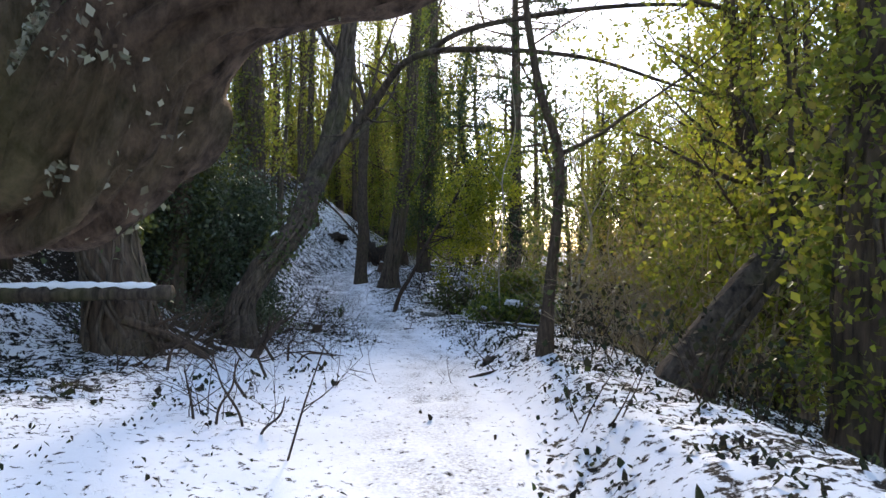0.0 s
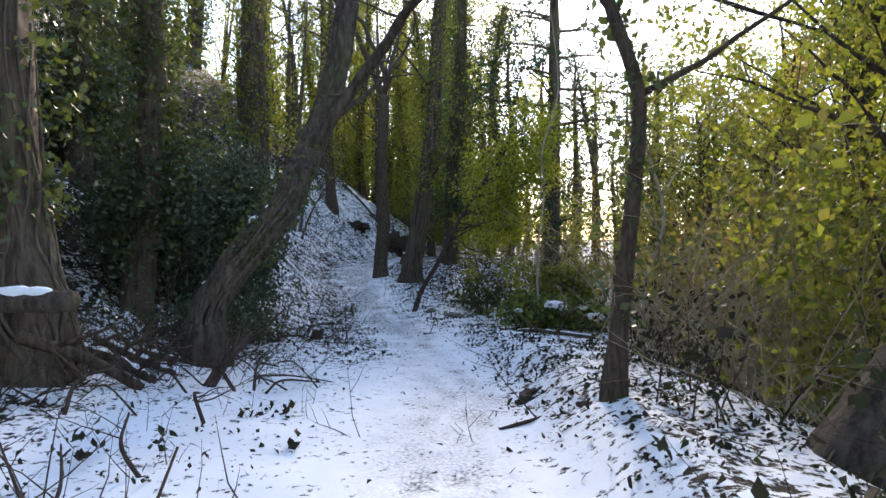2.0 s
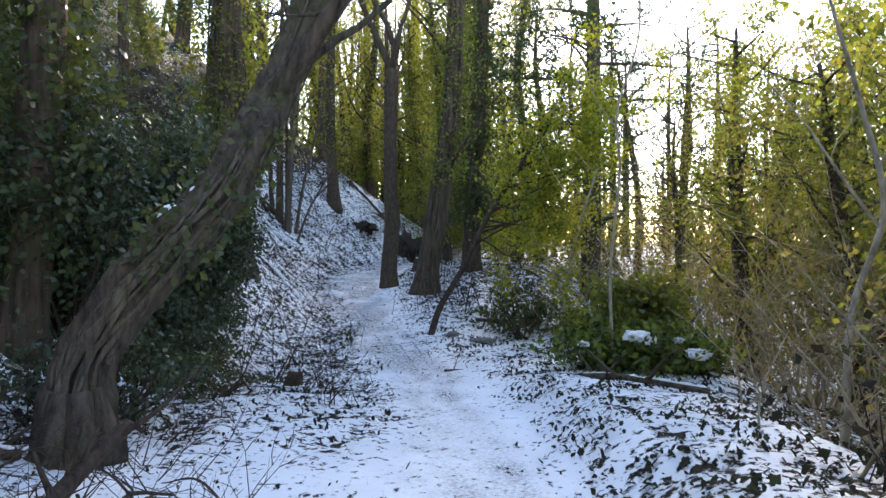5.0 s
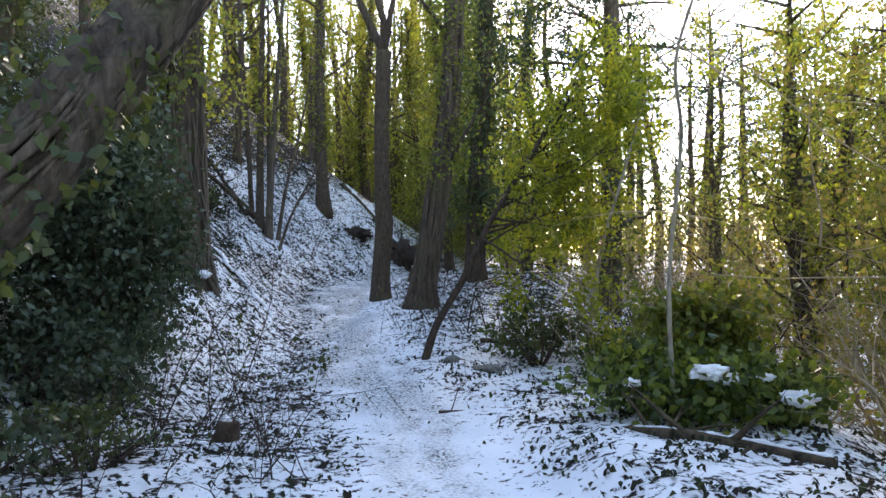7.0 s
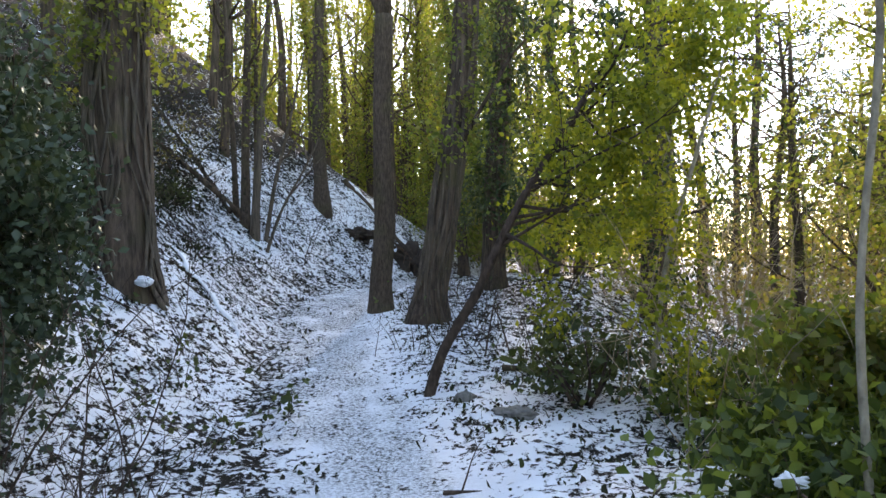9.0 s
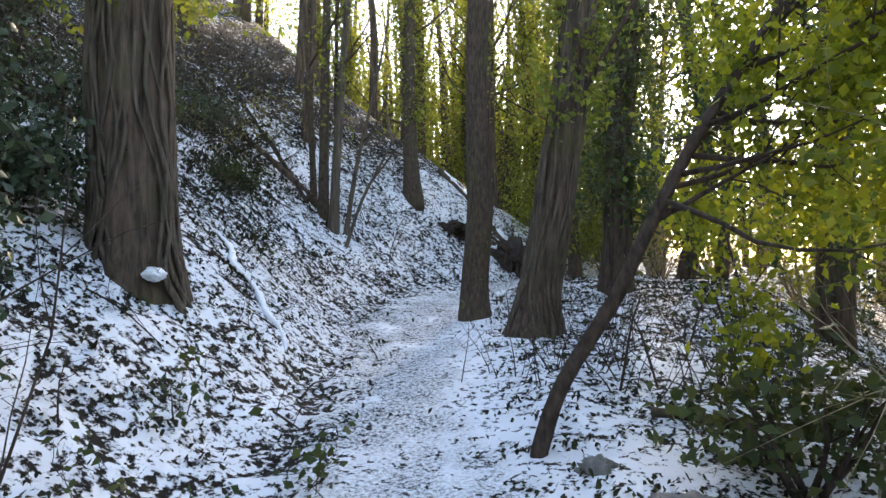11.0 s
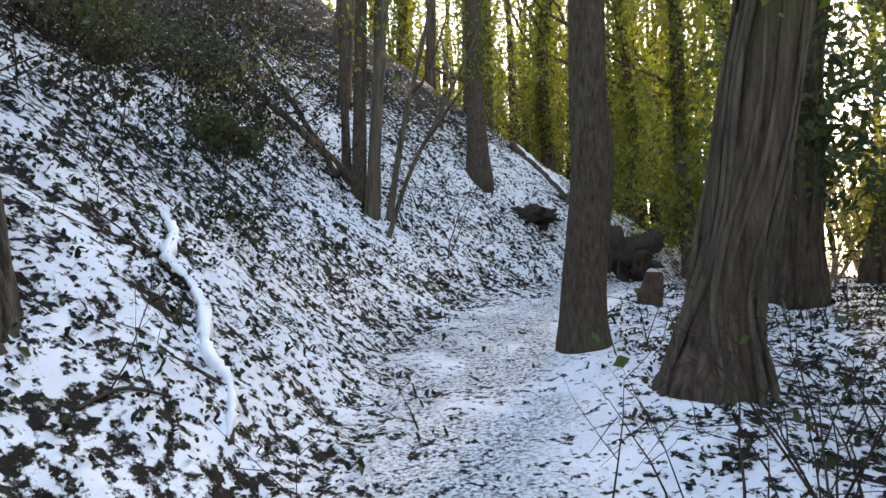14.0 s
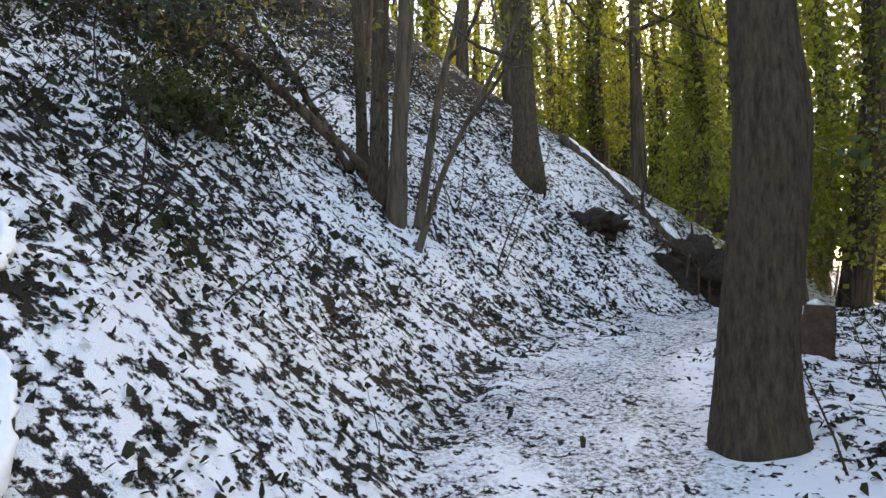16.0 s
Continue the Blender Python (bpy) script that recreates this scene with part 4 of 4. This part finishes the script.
def larch(at, tall, seed):
    """A tall conifer with thin level branches that droop at the ends."""
    g = np.random.default_rng(seed)
    x, y = at
    z = G(x, y)
    ob = thing("conifer", (x, y, z), "tall sparse conifer with level drooping branches", "tree")
    line = [(x, y, z - 0.2, 0.3), (x + 0.1, y, z + tall * 0.5, 0.2), (x, y, z + tall, 0.03)]
    part("trunk", tube(Shape(), curve_points(line, 30), 10, 0.1, 0.03, seed), BARK_ROUGH, ob)
    tips = []
    for k in range(46):
        s = 0.12 + 0.85 * k / 46
        c = line_at(line, s)
        a = g.random() * 6.28
        n = 1.0 + 3.2 * (1 - s) * (0.6 + 0.6 * g.random())
        part("branch", grow(Shape(), g, c[:3], (math.cos(a), math.sin(a), 0.12), n, 0.06, 2, tips, 4, 0.15, -0.012, 8), TWIG_DARK, ob)
    t = np.repeat(np.array(tips)[g.random(len(tips)) < 0.6], 5, 0)
    part("needles", leaves(Shape(), t + g.normal(size=t.shape) * 0.06, 0.045, g, long=3.5), NEEDLE, ob)
    return ob


spruce = larch((2.7, 24.0), 15, 400)
for x, y, turn, s in [(9.5, 33, 60, 0.75), (13, 30, 200, 0.75), (-0.5, 42, 120, 0.9), (7.4, 41, 250, 0.8), (15.5, 40, 30, 0.8)]:
    place(spruce, x, y, turn, s)


def far_wood():
    """A belt of distant trees round the whole place."""
    g = np.random.default_rng(300)
    trunks, mass, lit = Shape(), Shape(), Shape()
    for k in range(560):
        a = g.random() * 6.283 if k < 380 else radians(-50 + 52 * g.random())
        r = (36 + 45 * g.random() ** 1.3) if k < 380 else 27 + 16 * g.random()
        x, y = r * math.sin(a), 14 + r * math.cos(a)
        z = G(x, y)
        ahead = abs(math.degrees(a) - 14) < 14
        tall = (6 + 3.5 * g.random()) if ahead else 9 + 6 * g.random()
        tube(trunks, curve_points([(x, y, z - 0.3, 0.22), (x + g.normal() * 0.4, y, z + tall * 0.5, 0.15), (x + g.normal() * 0.6, y, z + tall, 0.04)], 6), 5)
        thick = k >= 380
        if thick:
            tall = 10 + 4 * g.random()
        # the thick sector takes the ivy colours with sunlight painted in
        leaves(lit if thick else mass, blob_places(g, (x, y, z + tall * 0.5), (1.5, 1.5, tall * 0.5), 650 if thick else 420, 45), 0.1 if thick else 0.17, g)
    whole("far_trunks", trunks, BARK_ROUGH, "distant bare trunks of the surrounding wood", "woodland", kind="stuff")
    whole("far_ivy", lit, IVY_SUN, "distant ivy in painted sunlit tones among bare trunks", "woodland", kind="stuff")
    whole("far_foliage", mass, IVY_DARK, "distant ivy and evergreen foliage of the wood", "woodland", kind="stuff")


far_wood()

# ---- small things on the ground ----
def lump(name, label, category, at, size, mat, seed, snow=False, rough=0.35):
    """An uneven mound or stone."""
    g = np.random.default_rng(seed)
    bm = bmesh.new()
    bmesh.ops.create_icosphere(bm, subdivisions=4, radius=1)
    shift = g.random(3) * 50
    for v in bm.verts:
        k = 1 + rough * noise.fractal(Vector(v.co * 2.2) + Vector(shift), 0.6, 2.2, 5)
        v.co = Vector((v.co.x * size[0], v.co.y * size[1], v.co.z * size[2])) * k
    me = bpy.data.meshes.new(name)
    bm.to_mesh(me)
    bm.free()
    me.materials.append(mat)
    for p in me.polygons:
        p.use_smooth = True
    ob = new(name, me)
    ob.location = at
    return tagged(ob, label, category)


def stump(label, x, y, r, tall, seed):
    """A broken-off stump with a ragged top and a little snow."""
    z = G(x, y)
    ob = thing("tree_stump", (x, y, z), label, "stump")
    part("wood", tube(Shape(), curve_points([(x, y, z - 0.15, r * 1.5), (x, y, z + 0.05, r * 1.15), (x + 0.02, y, z + tall * 0.6, r), (x + 0.03, y, z + tall, r * 0.85)], 20), 20, 0.5, 0.15, seed), ROTTEN, ob)
    part("snow_cap", tube(Shape(), curve_points([(x - r * 0.5, y, z + tall + 0.01, 0.01), (x, y, z + tall + 0.01, r * 0.4), (x + r * 0.6, y, z + tall, 0.01)], 10), 10, 0.4, 0.1, seed + 1), SNOW, ob, "small cap of white snow")
    return ob


def branch(label, pts, seed, skin=None, depth=1, snow=None, name="fallen_branch", twigs=5):
    """A dead branch from rows of x, y, height over ground, radius."""
    g = np.random.default_rng(seed)
    rows = np.array([(x, y, G(x, y) + h, r) for x, y, h, r in pts])
    ob = thing(name, rows[0][:3], label, "root" if name == "root" else "branch")
    run = curve_points(rows, 8 * len(rows))
    tips = []
    stick = part("stick", tube(Shape(), run, 8, 0.3, 0.1, seed), skin or TWIG_DARK, ob)
    for k in range(twigs):
        c = run[int((0.25 + 0.7 * g.random()) * (len(run) - 1))]
        part("twig", grow(Shape(), g, c[:3], (*g.normal(size=2), 0.6), 0.25 + 0.5 * g.random(), max(0.004, c[3] * 0.5), depth, tips, 4), skin or TWIG_DARK, stick)
    if snow:
        cap = run.copy()
        cap[:, 2] += cap[:, 3] * 0.7
        cap[:, 3] *= snow * (0.5 + 0.8 * g.random(len(cap)))
        cap[[0, -1], 3] = 0.006
        part("snow_cap", tube(Shape(), cap, 12, 0.9, 0.15, seed + 4), SNOW, stick, "thick white snow lying on top")
    return ob


branch("snow-covered branch lying down the bank", [(-5.8, 19.5, 0.03, 0.02), (-5.5, 19.35, 0.06, 0.032), (-5.27, 19.06, 0.04, 0.036), (-5.1, 19.1, 0.03, 0.026), (-4.85, 18.95, 0.05, 0.036), (-4.6, 18.7, 0.04, 0.04), (-4.4, 18.66, 0.05, 0.03), (-4.15, 18.35, 0.03, 0.035)], 500, BARK_LEAN, snow=1.15, twigs=3)
branch("fallen trunk lying along the spur dusted with snow", [(-5.7, 30.0, 0.1, 0.11), (-4.8, 29.5, 0.1, 0.11), (-4.0, 29.0, 0.08, 0.11), (-3.3, 28.6, 0.1, 0.12)], 501, BARK_ROUGH, snow=0.6, name="fallen_log")
branch("long bare branch resting on the bank", [(-8.6, 23.6, 0.5, 0.05), (-7.6, 24.0, 0.35, 0.06), (-6.7, 24.3, 0.15, 0.07)], 502, BARK_ROUGH)
branch("long bare branch resting on the bank", [(-9.2, 24.6, 0.9, 0.05), (-8.0, 24.4, 0.5, 0.06), (-6.9, 24.1, 0.1, 0.06)], 503, BARK_LEAN, snow=0.5)
branch("broken dark branch by a leaning tree", [(-2.55, 8.4, 0.0, 0.06), (-2.45, 8.65, 0.25, 0.05), (-2.3, 8.95, 0.5, 0.035)], 504)
branch("dark broken roots and branches on the snow", [(-4.2, 8.6, 0.3, 0.07), (-3.6, 8.5, 0.2, 0.06), (-3.05, 8.3, 0.05, 0.045)], 505, BARK_LEAN, snow=0.5)
branch("dark broken roots and branches on the snow", [(-3.9, 7.6, 0.5, 0.06), (-3.5, 7.9, 0.3, 0.055), (-3.0, 8.0, 0.02, 0.04)], 506, BARK_ROUGH)
branch("dark broken roots and branches on the snow", [(-4.6, 9.2, 0.15, 0.08), (-3.9, 9.0, 0.12, 0.07), (-3.3, 8.9, 0.1, 0.04)], 507, BARK_ROUGH, snow=0.6)
branch("thin crooked branch lying on the snow", [(-2.3, 9.1, 0.02, 0.012), (-1.9, 8.95, 0.08, 0.01), (-1.4, 8.85, 0.06, 0.006)], 508)
branch("thin leaning stick stuck in the snow", [(-1.0, 3.95, 0.0, 0.008), (-0.9, 4.05, 0.4, 0.007), (-0.78, 4.15, 0.8, 0.004)], 509, twigs=2)
branch("short crooked stick standing in the snow", [(-1.83, 5.85, 0.0, 0.015), (-1.95, 5.85, 0.2, 0.012), (-1.9, 5.85, 0.4, 0.007)], 510, twigs=2)
branch("short stick lying by the path", [(0.3, 7.15, 0.05, 0.018), (0.65, 7.35, 0.06, 0.014)], 511, twigs=1)
branch("dark twig lying on the snow", [(-0.85, 6.9, 0.03, 0.012), (-0.7, 6.85, 0.04, 0.008)], 512, twigs=2)
branch("dead stick lying across the snow", [(-0.9, 14.4, 0.04, 0.018), (-0.62, 14.4, 0.04, 0.014)], 513, twigs=1)
branch("dead stick lying across the snow", [(-0.5, 17.6, 0.05, 0.05), (0.2, 17.4, 0.07, 0.04), (0.7, 17.4, 0.05, 0.03)], 514, BARK_ROUGH, snow=0.5, twigs=3)
branch("snow-capped log under the low bush", [(0.7, 12.9, 0.03, 0.045), (1.0, 12.5, 0.07, 0.055), (1.45, 12.3, 0.03, 0.06), (1.9, 11.9, 0.0, 0.05)], 515, BARK_ROUGH, snow=0.35, twigs=7)

lump("earth_hollow", "dark earth hollow in the snowy bank", "earth", (-4.7, 27.7, G(-4.7, 27.7) + 0.02), (0.42, 0.28, 0.18), SOIL, 520, rough=0.9)
lump("root_plate", "dark upturned root plate of a fallen tree", "roots", (-3.2, 28.1, G(-3.2, 28.1) + 0.15), (0.6, 0.3, 0.5), SOIL, 521, rough=0.9)
lump("earth_hollow", "dark hollow of leaves under the berm edge", "earth", (0.68, 8.2, G(0.68, 8.2) - 0.07), (0.2, 0.3, 0.1), SOIL, 522, rough=0.6)
stump("low rotten tree stump in the snow", -2.32, 23.6, 0.11, 0.42, 523)
lump("stone", "mossy stone half buried in snow", "stone", (-0.88, 16.5, G(-0.88, 16.5)), (0.14, 0.1, 0.12), STONE, 524)
lump("stone", "flat stone half buried in snow", "stone", (-0.38, 16.1, G(-0.38, 16.1)), (0.2, 0.12, 0.07), STONE, 525)
lump("stone", "small dark stone beside the path", "stone", (-2.48, 20.6, G(-2.48, 20.6) + 0.01), (0.07, 0.06, 0.05), STONE, 526)
lump("stone", "small dark stone beside the path", "stone", (-2.21, 20.3, G(-2.21, 20.3) + 0.01), (0.09, 0.06, 0.06), STONE, 527)
lump("stone", "small pale bluish stone beside the path", "stone", (-2.35, 20.4, G(-2.35, 20.4) + 0.01), (0.06, 0.05, 0.05), STONE, 528)

# bare shoots and brambles
def line_of(x0, y0, x1, y1, n, seed, wide=0.4):
    g = np.random.default_rng(seed)
    t = g.random(n)
    return [(float(x0 + (x1 - x0) * k + g.normal() * wide), float(y0 + (y1 - y0) * k + g.normal() * wide)) for k in t]


thicket("bare thin shoots standing in the snow", [(-1.93, 5.25)], 600, 0.65, per=5, bend=0.2, name="shoots", category="shoots")
thicket("reddish bare shrub beside the path", [(-1.9, 12.0), (-2.1, 12.4)], 601, 0.9, per=9, bend=0.6, name="bare_shrub", category="shrub", depth=2)
thicket("dark brambles under the leaning tree", line_of(-2.8, 10.2, -3.0, 12.4, 8, 1), 602, 0.8, per=3, bend=0.8, depth=2)
thicket("dark brambles along the foot of the bank", line_of(-4.6, 8.6, -4.0, 11.5, 12, 2), 603, 1.0, per=6, leaf_mat=HOLLY, leaf_n=900, leaf_size=0.035, bend=0.9)
thicket("dark brambles along the foot of the bank", line_of(-3.8, 13.0, -4.4, 15.5, 9, 3, 0.25), 604, 0.8, per=2, bend=0.9, depth=2)
thicket("tangled dark twigs high on the bank", line_of(-8.2, 19, -9.0, 25, 16, 4, 0.9), 605, 1.5, per=4, bend=1.0, depth=2)
thicket("tangled dark twigs high on the bank", line_of(-7.0, 17.8, -8.5, 21, 10, 5, 0.6), 606, 1.3, per=6, bend=1.0, depth=2)
thicket("tangled dark twigs on the upper bank", line_of(-6.8, 12, -8.2, 17, 14, 6, 0.8), 607, 1.5, per=6, bend=0.9, leaf_mat=HOLLY, leaf_n=3000)
thicket("thin bare saplings on the snowy bank", [(-5.95, 24.4), (-6.1, 25.2), (-5.4, 24.6)], 608, 1.5, per=3, bend=0.4, radius=0.009, name="saplings", category="shoots")
thicket("bare shoots beside the stout tree", [(-2.0, 18.6), (-1.5, 18.2), (-2.2, 21.4), (-1.2, 18.9), (-1.0, 19.6)], 609, 0.9, per=4, bend=0.4, name="shoots", category="shoots")
thicket("dark shoots on the snowy ground by the path bend", line_of(-0.9, 19.8, 1.0, 18.0, 12, 7, 0.5), 610, 1.0, per=5, bend=0.5, depth=2, leaf_mat=IVY_DARK, leaf_n=70)
thicket("dark shoots in the snow beyond the straight tree", line_of(-1.9, 22.5, 0.5, 22.5, 10, 8, 0.5), 611, 1.0, per=5, bend=0.5, depth=2)
thicket("low shoots with ivy leaves on the berm", line_of(1.0, 4.6, 2.2, 5.0, 7, 9, 0.25), 612, 0.7, per=4, bend=0.5, leaf_mat=LEAF_GROUND, leaf_n=300, name="shoots", category="shoots")
thicket("low shoots with ivy leaves on the berm", line_of(1.7, 6.6, 2.2, 9.4, 10, 10, 0.3), 613, 0.8, per=4, bend=0.5, leaf_mat=LEAF_GROUND, leaf_n=400, name="shoots", category="shoots")
thicket("pale bramble stems arching over the drop", line_of(2.6, 6.8, 2.8, 11.5, 12, 11, 0.4), 614, 1.8, skin=TWIG_BROWN, per=5, bend=0.8, depth=2)
thicket("small green ivy sprigs in the snow", [(-3.3, 15.3), (-3.0, 15.0), (-3.9, 16.3), (-2.7, 15.9)], 615, 0.45, per=4, bend=0.7, leaf_mat=IVY_DARK, leaf_n=130, leaf_size=0.05, name="ivy_sprigs", category="ivy")
thicket("thin bare saplings rising on the bank edge", [(-2.9, 13.9), (-3.3, 13.2)], 616, 2.0, per=3, bend=0.3, radius=0.009, name="saplings", category="shoots")
thicket("tangled dark twigs covering the top of the bank", line_of(-9.5, 18, -11.5, 26, 18, 12, 1.1), 617, 1.8, per=5, bend=1.0, depth=2)
thicket("tangled dark twigs covering the top of the bank", line_of(-7.6, 20.0, -8.8, 24.5, 10, 13, 0.6), 618, 1.0, per=4, bend=1.2, depth=2, leaf_mat=LEAF_GROUND, leaf_n=1500)

for k, (x, y, z, r) in enumerate([(1.42, 12.82, 0.3, 0.12), (1.54, 12.85, 0.25, 0.1), (1.95, 13.05, 0.22, 0.06), (2.1, 12.8, 0.1, 0.11), (0.85, 13.0, 0.18, 0.06)]):
    lump("snow_clump", "white clump of snow caught on a low bush", "snow", (x, y, z), (r * 1.1, r * 0.75, r * 0.55), SNOW, 700 + k, rough=0.5)
thicket("sparse dry stalks standing in the flat snow", line_of(-3.2, 4.2, -1.0, 7.5, 7, 14, 0.5), 619, 0.4, per=2, bend=0.4, radius=0.004, name="stalks", category="stalks")
thicket("small dark ivy sprigs lying in the flat snow", line_of(-3.4, 4.4, -1.2, 7.8, 12, 15, 0.5), 620, 0.14, per=2, bend=1.2, radius=0.003, leaf_mat=LEAF_GROUND, leaf_n=220, leaf_size=0.045, name="ivy_sprigs", category="ivy")
thicket("bare pale twigs tangled in the undergrowth", line_of(2.9, 7.2, 3.4, 16.0, 16, 16, 0.6), 621, 2.6, skin=TWIG_BROWN, per=4, bend=0.7, radius=0.008, depth=2)
thicket("bare pale twigs tangled behind the low bush", line_of(0.6, 15.0, 3.6, 19.5, 14, 17, 0.7), 622, 2.2, skin=TWIG_BROWN, per=4, bend=0.6, radius=0.007, depth=2)

stump("low rotten stump with snow beside the path", -2.62, 12.9, 0.1, 0.22, 530)
thicket("dark bare twigs beside a low stump", [(-2.5, 12.6), (-2.8, 12.8), (-2.3, 12.9), (-3.0, 12.3), (-2.9, 13.3), (-3.4, 12.7)], 623, 0.8, per=3, bend=0.7, depth=2)
thicket("tangled brown twigs over the upper bank", line_of(-6.6, 19.5, -7.6, 23.5, 9, 18, 0.5), 624, 0.7, per=4, bend=1.3, depth=2, leaf_mat=LEAF_GROUND, leaf_n=1600)
thicket("tangled brown twigs over the upper bank", line_of(-7.8, 21.0, -9.0, 26.5, 12, 19, 0.8), 625, 1.2, per=4, bend=1.1, depth=2, leaf_mat=LEAF_DRY, leaf_n=800)

thicket("dark roots and brambles round a leaning tree", line_of(-4.4, 7.8, -3.2, 10.2, 12, 20, 0.35), 626, 0.7, per=6, bend=1.2, depth=2, radius=0.009)
branch("dark rotten branch half buried in snow", [(-4.3, 9.6, 0.08, 0.06), (-3.8, 9.4, 0.14, 0.06), (-3.4, 9.5, 0.08, 0.04)], 531, BARK_ROUGH, snow=0.5)
branch("dark rotten branch half buried in snow", [(-3.7, 8.3, 0.1, 0.05), (-3.3, 8.6, 0.16, 0.05), (-3.2, 8.95, 0.06, 0.04)], 532, BARK_ROUGH)
branch("dark rotten branch half buried in snow", [(-4.0, 8.9, 0.35, 0.045), (-3.5, 8.75, 0.2, 0.045), (-2.9, 8.75, 0.0, 0.03)], 533, BARK_LEAN, snow=0.6)
for k in range(9):
    a = 0.35 * k
    branch("dangling root of an upturned root plate", [(-3.3 + 0.12 * k - 0.4, 27.95, 0.35 + 0.1 * math.sin(a * 2), 0.03), (-3.3 + 0.13 * k - 0.45, 27.75, 0.4 + 0.2 * math.sin(a * 2), 0.02), (-3.35 + 0.15 * k - 0.5, 27.6, 0.3 + 0.3 * math.sin(a * 3), 0.008)], 540 + k, ROTTEN, name="root", twigs=2)

bush("low dark brambles with evergreen leaves by the path", (-3.7, 10.9, 0.2), (0.8, 0.7, 0.4), 2600, HOLLY, 28, 0.04, name="bramble_bush", clumps=50, stems=16)
bush("low dark brambles with evergreen leaves by the path", (-3.3, 12.0, 0.0), (0.6, 0.5, 0.25), 700, IVY_DARK, 29, 0.04, name="bramble_bush", clumps=30, stems=8)

# crooked sticks and debris round the flat and under the leaning trees
g = np.random.default_rng(811)
for k in range(16):
    x, y, a, n = -3.9 + 2.5 * g.random(), 6.9 + 2.3 * g.random(), 6.28 * g.random(), 0.35 + 0.6 * g.random()
    dx, dy, r = n * math.cos(a), n * math.sin(a) * 0.6, 0.008 + 0.012 * g.random()
    branch("crooked dark dead branch lying in the snow", [(x, y, 0.0, r), (x + 0.4 * dx - 0.06, y + 0.4 * dy, 0.1 + 0.16 * g.random(), r * 0.8), (x + dx, y + dy, 0.03 + 0.3 * g.random(), r * 0.4)], 820 + k, twigs=3)
for k, (x, y, dx, tall) in enumerate([(-1.45, 4.6, -0.25, 0.62), (-1.32, 4.45, 0.2, 0.36), (-1.75, 4.8, 0.16, 0.55), (-1.95, 4.9, -0.08, 0.45)]):
    branch("thin crooked bare stem standing in the snow", [(x, y, -0.03, 0.011), (x + 0.2 * dx, y, 0.3 * tall, 0.01), (x + 0.75 * dx, y + 0.04, 0.6 * tall, 0.008), (x + dx, y, tall, 0.004)], 840 + k, twigs=3, name="sapling")
for k, (x, y, dx, tall) in enumerate([(-0.75, 18.1, 0.2, 0.9), (-0.4, 18.3, -0.25, 0.7), (0.1, 18.5, 0.5, 1.2), (0.35, 18.8, -0.3, 1.0), (-0.1, 19.3, 0.3, 0.8)]):
    branch("thin bare stem by the stout tree", [(x, y, -0.03, 0.013), (x + 0.3 * dx, y, 0.35 * tall, 0.012), (x + 0.6 * dx, y + 0.06, 0.7 * tall, 0.009), (x + dx, y, tall, 0.005)], 850 + k, twigs=6, name="sapling")
for k in range(10):
    x, y, a = -6.6 + 3.2 * g.random(), 16.5 + 5.5 * g.random(), 6.28 * g.random()
    n, r = 0.3 + 0.5 * g.random(), 0.006 + 0.008 * g.random()
    branch("small dead stick on the snowy bank", [(x, y, 0.02, r), (x + 0.5 * n * math.cos(a), y + 0.5 * n * math.sin(a), 0.08, r * 0.8), (x + n * math.cos(a) + 0.05, y + n * math.sin(a), 0.05, r * 0.5)], 860 + k, twigs=2)
thicket("pale arching bramble stems over the berm", line_of(1.9, 7.6, 2.6, 12.0, 9, 31, 0.3), 870, 1.7, skin=BARK_PALE, per=2, bend=1.0, radius=0.007, depth=1)
thicket("dark dead twigs under the leaning tree", line_of(-3.3, 7.6, -2.4, 9.8, 9, 32, 0.3), 871, 0.55, per=5, bend=1.1, depth=2, radius=0.005)
thicket("pale thin stems leaning over the drop", line_of(3.0, 6.6, 3.5, 13.0, 10, 33, 0.25), 872, 1.9, skin=BARK_PALE, per=3, bend=0.45, radius=0.008, depth=2)
for k, (x0, y0, x1, y1, n, tall) in enumerate([(-6.6, 18.6, -8.0, 24.0, 26, 0.9), (-7.6, 17.6, -9.6, 23.0, 30, 1.3), (-8.4, 22.5, -10.5, 27.5, 26, 1.4), (-6.2, 15.6, -8.0, 18.5, 20, 1.1)]):
    thicket("dense dark bare brambles over the upper bank", line_of(x0, y0, x1, y1, n, 40 + k, 0.6), 880 + k, tall, per=5, bend=1.1, depth=2, radius=0.007, leaf_mat=LEAF_GROUND, leaf_n=1500, leaf_size=0.04)
lump("snow_clump", "white lump of snow caught on an ivied trunk", "snow", (-4.84, 17.2, 0.97), (0.1, 0.09, 0.065), SNOW, 720, rough=0.3)
